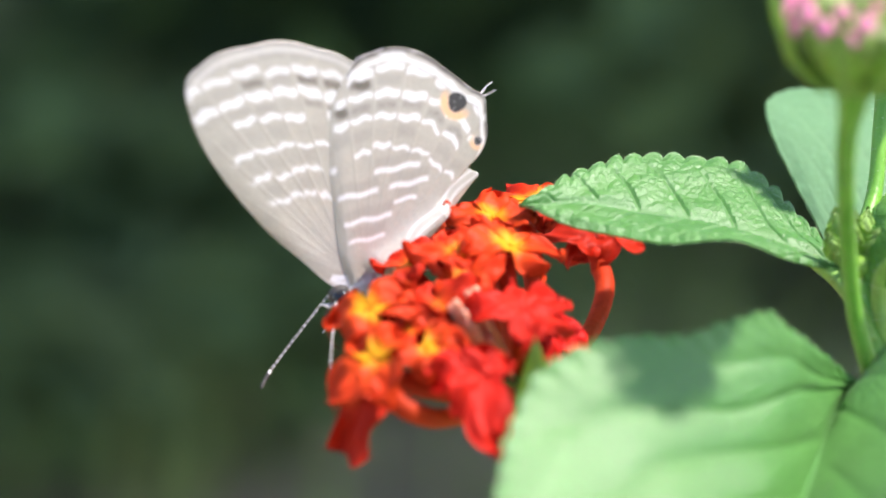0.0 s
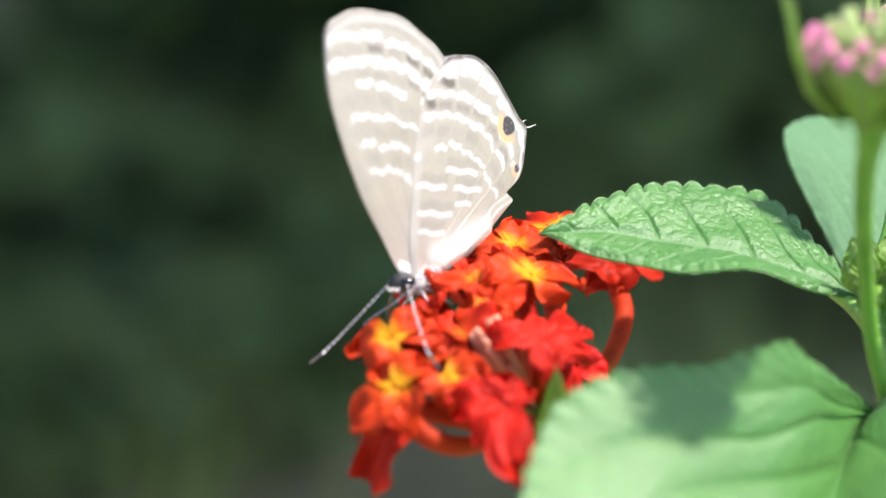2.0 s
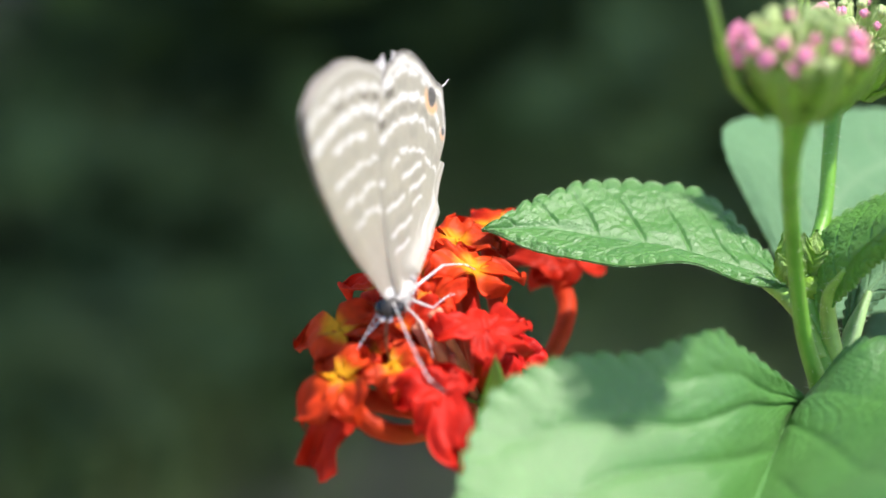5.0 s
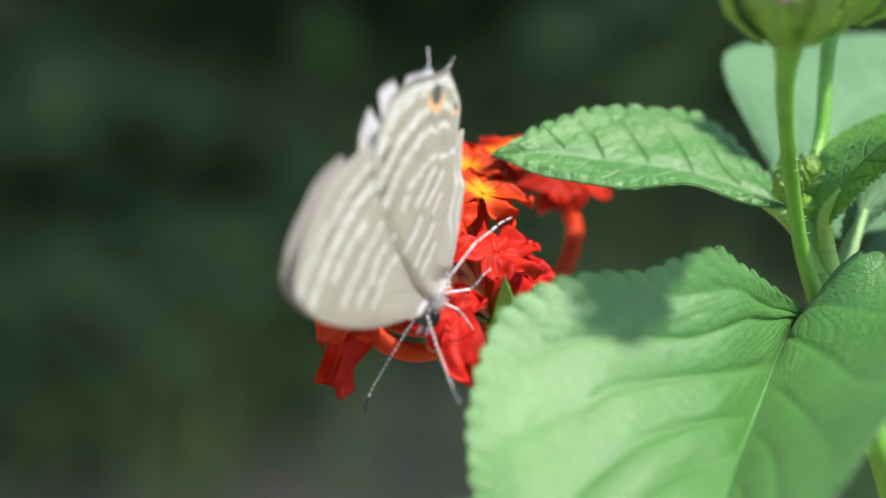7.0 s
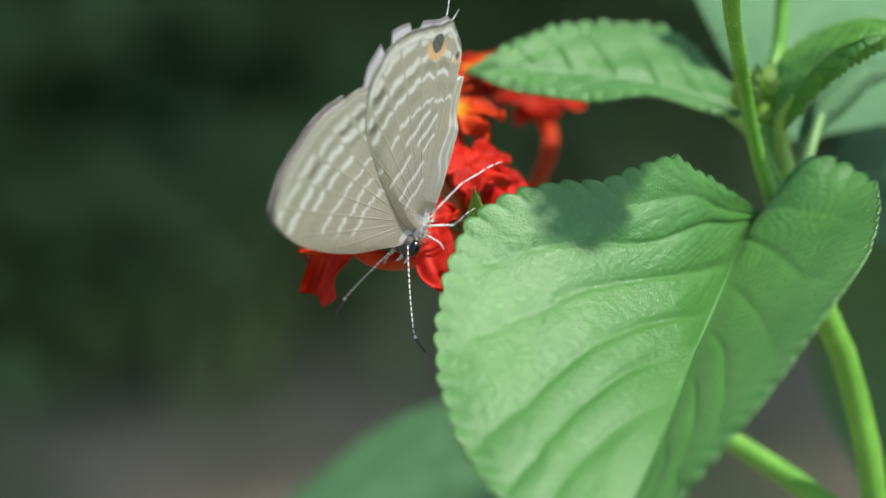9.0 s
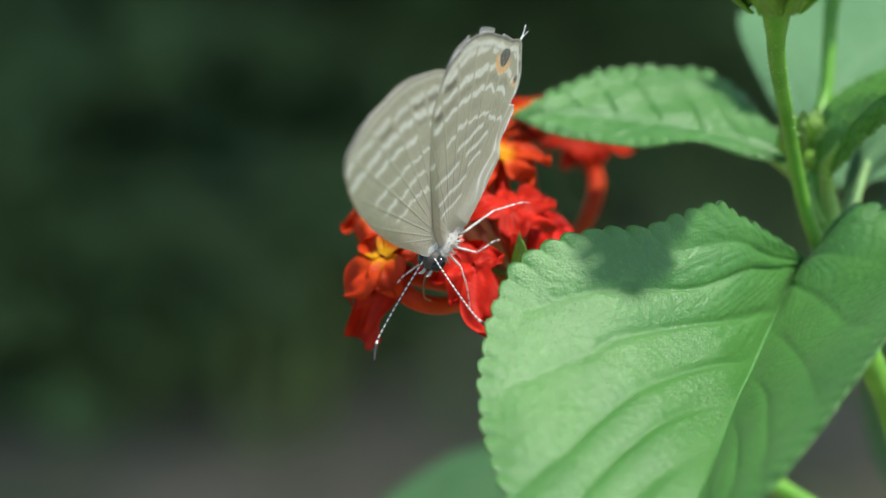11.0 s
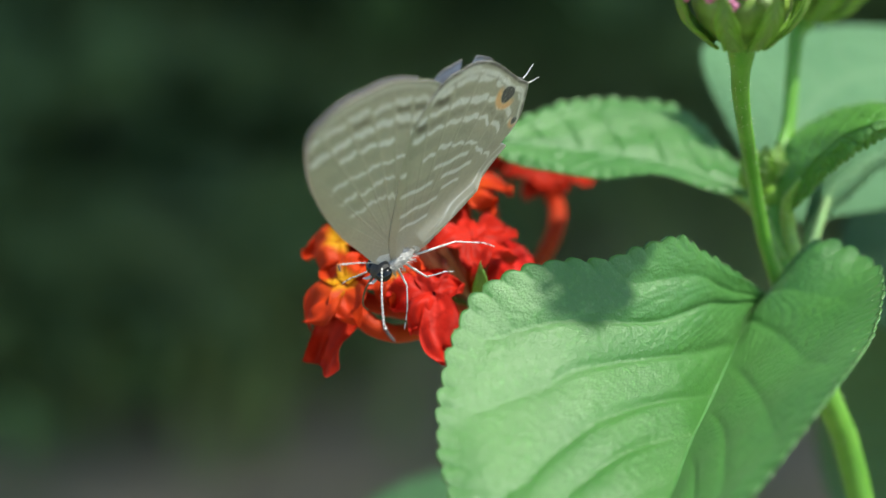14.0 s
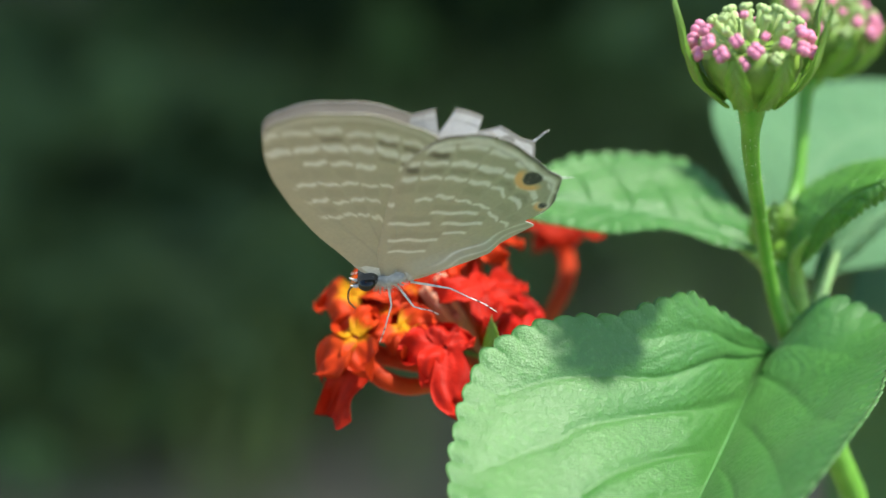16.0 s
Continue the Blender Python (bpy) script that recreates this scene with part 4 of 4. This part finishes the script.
        on = jig[(cell + 3) % 96, b + 9] > (-0.93 if r0 > 5.5 else -0.72)
        stroke = np.exp(-((dist - r0 - off) / wide) ** 6) * np.clip((0.97 - mid) * 9, 0, 1) * on * clear
        line = np.maximum(line, stroke * k * (0.88 + 0.12 * fleck))
    if hind:
        # short level strokes towards the root
        for b, (r0, half, lo, hi) in enumerate(((5.65, 0.13, 0.2, 2.6), (4.55, 0.13, -1.8, 0.2), (4.6, 0.13, 1.2, 3.2), (2.95, 0.12, -1.3, 1.2), (1.8, 0.1, -0.9, 0.9), (3.7, 0.1, 1.6, 2.6))):
            level = Z - 0.28 * X - r0 - 0.06 * np.sin(X * 4 + b)
            reach_x = np.clip((X - lo + 0.25) * 6, 0, 1) * np.clip((hi + 0.25 - X) * 6, 0, 1)
            line = np.maximum(line, 0.88 * np.exp(-(level / (half * 1.3)) ** 6) * reach_x * clear)
            tone = blend(tone, BROWN_TONE, 0.45 * np.exp(-((level - 0.5) / 0.3) ** 4) * reach_x * clear)
    vein = np.clip(1 - (1 - mid) * 8, 0, 1) * np.clip(rho * 3, 0, 1)
    tone = blend(tone, LINE_TONE, line)
    tone = tone * (1 - 0.05 * vein[..., None])
    if not hind:
        # three folds from the root, their shade painted as darker lines
        for gx, gz in ((-5.4, 8.4), (-3.2, 8.8), (-7.6, 6.4)):
            g = np.hypot(gx, gz)
            along, off = ((X + 0.3) * gx + (Z + 0.4) * gz) / g, ((X + 0.3) * gz - (Z + 0.4) * gx) / g
            crease_shade = np.exp(-((off - 0.12 * np.sin(along * 0.8)) / 0.08) ** 2) * np.clip(along / 1.5, 0, 1) * np.clip((8.0 - along) / 4, 0, 1)
            tone = tone * (1 - 0.3 * crease_shade[..., None])
    on_rim = (rim[U, 1] > (6.4 if hind else 9.0)) & ((rim[U, 0] > -2.2) | (not hind))
    dusk = (np.clip((rho / reach[U] - 0.976) / 0.01, 0, 1) if hind else np.exp(-((rho / reach[U] - 0.99) / 0.009) ** 2)) * on_rim
    light = np.exp(-((rho - (0.952 if hind else 0.965)) / (0.013 if hind else 0.012)) ** 2) * on_rim
    dusk2 = np.exp(-((rho - 0.932) / 0.006) ** 2) * on_rim * (0.8 if hind else 0.3) * np.where(X > 2, 1.0, 0.5)
    tone = blend(tone, LINE_TONE, (0.85 if hind else 0.35) * light)
    for d, k in ((dusk, 0.9 if hind else 0.6), (dusk2, 0.6)):
        tone = blend(tone, EDGE_TONE, k * d)
    if hind:
        for ex, ez, er, orr in ((4.68, 10.09, 0.66, 1.15), (6.24, 7.95, 0.34, 0.62)):
            dd = np.hypot(X - ex, Z - ez)
            lean = (X - ex) * -0.6 + (Z - ez) * -0.8
            halo = np.clip((orr - dd) * 5, 0, 1) * np.clip(lean * 1.8 + 0.35, 0, 1)
            tone = blend(tone, np.array((0.8, 0.32, 0.02)), halo)
            core = np.clip((er * (1 + 0.05 * np.sin(3 * np.arctan2(Z - ez, X - ex) + 1)) - dd) * 9, 0, 1)
            tone = blend(tone, np.array((0.012, 0.012, 0.012)) + 0.05 * (fleck[..., None] > 0.8), core)
        # the pale plain fold along the body, with wavy white lines beside it
        fold = np.clip(0.75 - np.abs((X - Z * 0.86) - 2.0) / 0.9, 0, 1) * (X > 0.8)
        tone = blend(tone, np.array((0.55, 0.53, 0.47)), 0.7 * fold)
        for k, depth in ((0.55, 0.7), (1.15, 0.5)):
            wave = np.exp(-(((X - Z * 0.86) - k + 0.16 * np.sin(Z * 2.6 + k)) / 0.1) ** 2) * np.clip((X - 1.6), 0, 1) * np.clip((6.9 - Z) * 2, 0, 1)
            tone = blend(tone, LINE_TONE, depth * wave)
    inner = INNER_TONE * (0.92 + 0.1 * blot[..., None]) * (1 - 0.12 * vein[..., None])
    if not hind:
        shade = np.clip((rho - 0.78) / 0.1, 0, 1) * 0.85
        inner = blend(inner, np.array((0.33, 0.28, 0.23)), shade)
    elif torn:
        inner = blend(inner, np.array((0.03, 0.03, 0.03)), np.clip((0.55 - np.hypot(X - 4.7, Z - 10.6)) * 6, 0, 0.85))
    inner = blend(inner, EDGE_TONE, 0.8 * (dusk + dusk2).clip(0, 1))
    camber = -0.35 * np.sin(np.pi * np.clip(rho, 0, 1)) * (0.6 if hind else np.clip((-X - 1.8) / 3.5, 0.0, 1)) - 0.055 * vein * np.clip(1.3 - rho, 0, 1)
    bulge = 0.0
    if hind:
        along = np.clip((X * 0.76 + (Z + 0.7) * 0.65), 0.5, 7.0)
        off_line = np.hypot(X - along * 0.76, Z + 0.7 - along * 0.65)
        bulge = 0.45 * np.exp(-(off_line / 0.8) ** 2) * np.clip(along - 0.5, 0, 1) * np.clip(7.2 - along, 0, 1)
    Y = side * ((0.06 + 0.08 * np.clip((1 - rho) * 3, 0, 1) if hind else 0.0) - camber * 0.5 + bulge)
    out = np.stack([X, Y + side * 0.02, Z], 2).reshape(-1, 3)
    inn = np.stack([X, Y - side * 0.02, Z], 2).reshape(-1, 3)
    verts = np.concatenate([out, inn])
    o = nu * nr
    i, j = np.meshgrid(np.arange(nu - 1), np.arange(nr - 1), indexing='ij')
    q = (i * nr + j).ravel()
    a = np.stack([q, q + 1, q + nr + 1, q + nr], 1)
    b = a[:, ::-1] + o
    if side < 0:
        a, b = a[:, ::-1], b[:, ::-1]
    e = np.arange(nu - 1) * nr + nr - 1
    r = np.stack([e, e + nr, e + nr + o, e + o], 1)
    return verts, np.concatenate([a, b, r]), np.concatenate([tone.reshape(-1, 3), inner.reshape(-1, 3)]).clip(0, 1)


butterfly = None
moving = {}
BODY = np.array((0.76, 0.0, 0.65))


def build_butterfly():
    global butterfly
    butterfly = new("butterfly")
    tagged(butterfly, "small grey-brown butterfly with white wing lines, feeding on the flower", "butterfly")
    mm = 0.001
    for side, far in ((-1, False), (1, True)):
        for nm, outline, root, hind in (("forewing", FORE, (-0.3, -0.4), False), ("hindwing", HIND, (0.2, -0.4), True)):
            v, f, col = wing_sheet(outline if hind or not far else CUT_FORE, root, hind, side, far)
            w = part(nm, v * mm, f, WING, butterfly, "torn wing, pale inside" if far else "grey-brown wing with broken white lines", tint=col)
            moving[(nm, far)] = w
            if hind:
                tail = curve_through([(6.3, side * 0.1, 10.6), (6.55, side * 0.13, 10.7), (6.8, side * 0.2, 10.9), (6.95, side * 0.25, 11.0)] if not far else [(6.2, side * 0.1, 10.6), (6.5, side * 0.15, 10.85), (6.75, side * 0.2, 11.2), (7.1, side * 0.35, 11.4)], 10)
                tv, tf = tube(tail * mm, [0.05 * mm, 0.035 * mm, 0.02 * mm], 6)
                part("tail", tv, tf, LIMB, w, "thread-like pale tail")
    # body
    ax = frame_of(BODY, (0, 1, 0))
    axes = np.array([ax[2], ax[0], ax[1]])
    tv, tf = ball(np.array((0.15, 0, -0.95)), (1.35, 0.5, 0.6), axes, 14, 18)
    thorax = part("thorax", tv * mm, tf, FUR, butterfly, "pale furry thorax")
    rng = np.random.default_rng(9)
    k = rng.integers(0, len(tv), 900)
    away = tv[k] - np.array((0.15, 0, -0.95))
    hv, hf = spikes(tv[k], away / np.linalg.norm(away, axis=1)[:, None] + np.array(BODY) * 0.6, 0.5, 0.03, rng)
    fur = part("fur", hv * mm, hf, FUR, thorax)
    fur["kind"] = "stuff"
    ab = curve_through([(0.9, 0, -0.3), (2.3, 0, 1.1), (3.8, 0, 2.7), (5.2, 0, 4.4)], 18)
    v, f = tube(ab, [0.6, 0.52, 0.46, 0.38, 0.15], 16)
    part("abdomen", v * mm, f, FUR, butterfly, "slim pale abdomen between the wings")
    hc = np.array((-1.2, 0, -1.55))
    v, f = ball(hc, (0.66, 0.62, 0.62), axes, 12, 16)
    head = part("head", v * mm, f, DARK, butterfly, "small dark head with a white face")
    for side in (-1, 1):
        v, f = ball(hc + np.array((-0.1, side * 0.42, 0.0)), (0.55, 0.38, 0.52), np.array([ax[2], ax[0], ax[1]]), 12, 16)
        part("eye", v * mm, f, EYE, head, "glossy black eye")
        v, f = tube(curve_through([hc + (-0.3, side * 0.2, -0.5), hc + (-0.6, side * 0.24, -0.68), hc + (-0.95, side * 0.28, -0.62)], 8) * mm, [0.1 * mm, 0.1 * mm, 0.03 * mm], 8)
        part("palp", v * mm / mm, f, LIMB, head, "white feeler beside the mouth")
    v, f = tube(curve_through([hc + (-0.45, 0, -0.5), hc + (-0.7, 0, -1.4), hc + (-0.3, 0.1, -2.6), hc + (0.4, 0.1, -3.2)], 16) * mm, [0.07 * mm, 0.05 * mm], 8)
    part("proboscis", v, f, PROBOSCIS, head, "thin brown uncoiled tongue")
    # antennae, banded dark and white, built along -z from their own foot
    for side in (-1, 1):
        n = 60
        z = np.linspace(0, 7.2, n)
        way = np.stack([0.25 * np.sin(z * 0.3) - 0.55 * np.clip((z - 5.6) / 1.6, 0, 1) ** 2, side * 0.12 * z * 0.2, -z], 1)
        v, f = tube(way * mm, np.array([0.048] * 30 + [0.048] * 16 + [0.095] * 8 + [0.035]) * mm, 8)
        pick = [1 if (min(q) // 8) % 3 else 0 for q in f]
        pick = [0 if (min(q) // 8) > 50 else p for q, p in zip(f, pick)]
        a = part("antenna", v, f, [DARK, LIMB], butterfly, "thin antenna banded black and white", pick=pick)
        moving[("antenna", side)] = a
    # legs: thigh, shin, foot
    legs = [
        (-1, (0.1, -0.3, -1.6), (0.6, -1.0, -2.5), (0.68, -1.5, -3.7), (0.83, -1.8, -5.3)),
        (-1, (0.6, -0.4, -1.3), (1.8, -1.3, -1.9), (2.1, -1.7, -1.5), (3.1, -2.1, -1.25)),
        (-1, (1.2, -0.4, -0.7), (3.3, -1.3, 0.4), (4.5, -1.7, 0.35), (6.5, -2.0, -0.2)),
        (1, (0.0, 0.35, -1.6), (-0.3, 1.2, -2.6), (-0.8, 1.8, -3.4), (-1.2, 2.3, -4.2)),
        (1, (0.6, 0.45, -1.3), (1.0, 1.6, -2.2), (1.1, 2.0, -3.2), (1.6, 2.4, -4.0)),
        (1, (1.2, 0.4, -0.8), (2.4, 1.4, -1.5), (3.3, 2.0, -2.3), (4.3, 2.3, -2.8)),
    ]
    for side, hip, knee, ankle, toe in legs:
        v, f = tube(curve_through([hip, knee], 6) * mm, [0.075 * mm, 0.075 * mm, 0.05 * mm], 8)
        lg = part("leg", v, f, LIMB, butterfly, "thin white leg")
        v, f = tube(curve_through([knee, ankle], 6) * mm, [0.05 * mm, 0.042 * mm], 8)
        part("shin", v, f, LIMB, lg)
        v, f = tube(curve_through([ankle, (np.array(ankle) + toe) / 2 + (0, 0, 0.1), toe], 12) * mm, [0.042 * mm, 0.038 * mm, 0.026 * mm], 8)
        part("foot", v, f, [LIMB, DARK], lg, "banded foot", pick=[1 if (min(q) // 8) % 4 == 3 else 0 for q in f])


def aim(direction, foot):
    """A pose in the butterfly's axes that points -z along the direction."""
    turn = Vector(direction).normalized().to_track_quat("-Z", "Y").to_matrix().to_4x4()
    return Matrix.Translation(Vector(foot) * 0.001) @ turn


def shuffled(away, along, across):
    """The far wings part from the near ones and slide along them, turning about their root."""
    root = Vector((-0.0003, 0, -0.0004))
    return Matrix.Translation(root) @ pose(0, 0, 0, -away, along, across) @ Matrix.Translation(-root)


def motions():
    walk(butterfly, [
        (0, pose(-0.00002, -0.00493, -0.00622, -10.58, 8.95, 18.52)),
        (0.5, pose(0.00127, -0.00487, -0.00434, -15.10, 20.16, 42.02)),
        (1, pose(0.00195, -0.00453, -0.00446, -21.69, 22.17, 43.00)),
        (1.5, pose(0.00210, -0.00549, -0.00362, -8.36, 24.34, 46.19)),
        (2, pose(0.00212, -0.00620, -0.00357, -15.72, 31.19, 41.62)),
        (2.5, pose(0.00274, -0.00816, -0.00255, -8.49, 25.93, 55.57)),
        (3, pose(0.00274, -0.00745, -0.00262, -6.46, 30.65, 55.21)),
        (3.5, pose(0.00315, -0.00583, -0.00358, -6.40, 31.39, 61.50)),
        (3.7, pose(0.00350, -0.00649, -0.00272, -4.72, 26.09, 64.82)),
        (5.8, pose(0.00404, -0.01446, -0.00302, -6.86, 9.90, 64.47)),
        (6, pose(0.00383, -0.01532, -0.00356, -7.86, 8.49, 63.40)),
        (6.5, pose(0.00360, -0.01881, -0.00469, -6.20, -18.55, 54.56)),
        (7, pose(0.00508, -0.01900, -0.00503, 0.67, -23.54, 59.79)),
        (7.5, pose(0.00568, -0.02003, -0.00442, 7.70, -24.26, 54.42)),
        (8, pose(0.00556, -0.01659, -0.00683, 14.05, -24.20, 52.10)),
        (8.2, pose(0.00590, -0.01716, -0.00692, 10.16, -23.86, 54.03)),
        (10.3, pose(0.00525, -0.01964, -0.00425, 12.34, -2.93, 47.56)),
        (10.5, pose(0.00518, -0.01964, -0.00409, 12.18, 0.34, 53.17)),
        (11, pose(0.00495, -0.01963, -0.00414, 11.49, -5.09, 57.14)),
        (11.5, pose(0.00518, -0.02036, -0.00404, 10.13, -0.83, 53.75)),
        (12, pose(0.00500, -0.01925, -0.00439, 10.29, -3.48, 55.39)),
        (12.5, pose(0.00510, -0.01924, -0.00447, 11.26, -3.49, 54.20)),
        (13, pose(0.00483, -0.01819, -0.00479, 10.69, -2.05, 53.61)),
        (13.5, pose(0.00496, -0.02007, -0.00384, 11.58, 0.05, 51.45)),
        (14, pose(0.00467, -0.02020, -0.00302, 20.10, 5.45, 47.75)),
        (14.5, pose(0.00403, -0.01993, -0.00134, 25.93, 17.97, 24.87)),
        (15, pose(0.00409, -0.02193, -0.00057, 30.36, 22.02, 16.65)),
        (15.5, pose(0.00343, -0.01751, -0.00173, 28.52, 19.91, 17.78)),
        (16, pose(0.00361, -0.02041, -0.00080, 32.74, 15.96, 16.29)),
    ])
    far_hind = [(0, 2, 0, 0), (3.7, 2, 0, 0), (5.8, 4, 0, 0), (6.5, 4, -6, -2), (7, 4.1, -0.7, 1), (7.5, 5.8, 3.7, -0.7), (8, 3, -3, 0), (8.2, 3, -1, 0), (10.3, 2, 4, 0), (11, 1.8, 5.2, -0.5), (11.5, 6.5, -21, 5.8), (12, 1.1, -1.4, -1), (12.5, 7.6, -11.9, 5.4), (13, 2.1, 0.8, 0), (13.5, 3.3, -10.7, 0.2), (14, 2.4, 0.1, -1.8), (14.5, 5.2, -2.9, 1.6), (15, 6.5, -12.3, 4.6), (15.5, 7.2, 5.6, -0.2), (16, 6.3, -9.8, 1.1)]
    far_fore = [(0, 1), (3.7, 1), (5.8, 3), (7, 4), (7.5, 6), (8.2, 4), (10.3, 0.8), (11, 0.5), (13, 0.8), (13.5, 1.2), (14, 1.6), (14.5, 2.4), (15, 4), (15.5, 3.5), (16, 4)]
    walk(moving[("hindwing", True)], [(t, shuffled(a, b, c)) for t, a, b, c in far_hind])
    walk(moving[("forewing", True)], [(t, shuffled(a, 0, 0)) for t, a in far_fore])
    walk(moving[("antenna", -1)], [(t, aim(d, (-1.45, -0.25, -1.15))) for t, d in (
        (0, (-0.14, -0.59, -0.8)), (0.5, (0.01, -0.89, -0.45)), (1, (-0.41, -0.81, -0.41)), (1.5, (-0.24, -0.73, -0.64)), (2, (-0.09, -0.64, -0.77)), (2.5, (0.4, -0.6, -0.69)), (3, (-0.31, -0.66, -0.69)), (3.5, (-0.65, -0.48, -0.6)), (6, (-0.39, -0.71, -0.59)), (6.5, (-0.44, -0.79, -0.42)), (7, (-0.69, -0.68, -0.25)), (7.5, (-0.71, -0.63, -0.32)), (8, (-0.88, -0.35, -0.31)), (10.5, (-0.28, -0.89, -0.35)), (11, (-0.46, -0.89, -0.09)), (11.5, (-0.39, -0.84, -0.37)), (12, (-0.35, -0.78, -0.52)), (12.5, (-0.38, -0.79, -0.48)), (13, (-0.24, -0.73, -0.64)), (13.5, (-0.21, -0.57, -0.79)), (14, (-0.63, -0.78, -0.02)), (14.5, (0.42, 0.63, -0.65)), (15, (0.29, 0.52, -0.8)), (15.5, (0.35, 0.63, -0.7)), (16, (0.23, 0.57, -0.78)))])
    walk(moving[("antenna", 1)], [(t, aim(d, (-1.45, 0.25, -1.15))) for t, d in (
        (0, (-0.52, 0.01, -0.85)), (0.5, (-0.03, 0.08, -1)), (1, (-0.21, 0.06, -0.98)), (1.5, (-0.28, 0.35, -0.89)), (2, (-0.24, 0.46, -0.85)), (2.5, (-0.04, 0.17, -0.98)), (3, (-0.31, 0.31, -0.9)), (3.5, (0.03, 0.26, -0.96)), (6, (-0.5, 0.3, -0.8)), (6.5, (-0.28, 0.36, -0.89)), (7, (-0.49, 0.42, -0.77)), (7.5, (-0.51, 0.51, -0.69)), (8, (-0.39, 0.57, -0.72)), (10.5, (-0.45, 0.33, -0.83)), (11, (-0.56, 0.1, -0.82)), (11.5, (-0.64, 0.08, -0.77)), (12, (-0.67, 0.12, -0.73)), (12.5, (-0.68, 0.1, -0.73)), (13, (-0.66, 0.1, -0.74)), (13.5, (-0.98, 0.03, -0.21)), (14, (-0.9, -0.29, 0.33)), (14.5, (0.05, 0.77, -0.63)), (15, (0.29, 0.62, -0.74)), (15.5, (0.36, 0.62, -0.7)), (16, (0.24, 0.66, -0.71)))])


build_background()
build_plant()
build_bud_head((24.6, -22.8, 5.2), 3.6, (-0.02, -0.3, 0.95), 31, "unopened lantana bud head, pale green with pink tips", [(29.0, -5.4, -13), (27.7, -6.8, -9.5), (26.4, -11, -4.8), (25.1, -17.5, -0.9)])
build_bud_head((32.5, 2.2, 8.5), 3.6, (0.25, -0.2, 0.95), 32, "unopened lantana bud head behind another, pink and pale green", [(28.6, -1.5, -6), (30.2, 1.2, -2.6), (30.7, 2.0, 1.6), (31.0, 2.4, 4.0)])
build_flower()
build_butterfly()
motions()
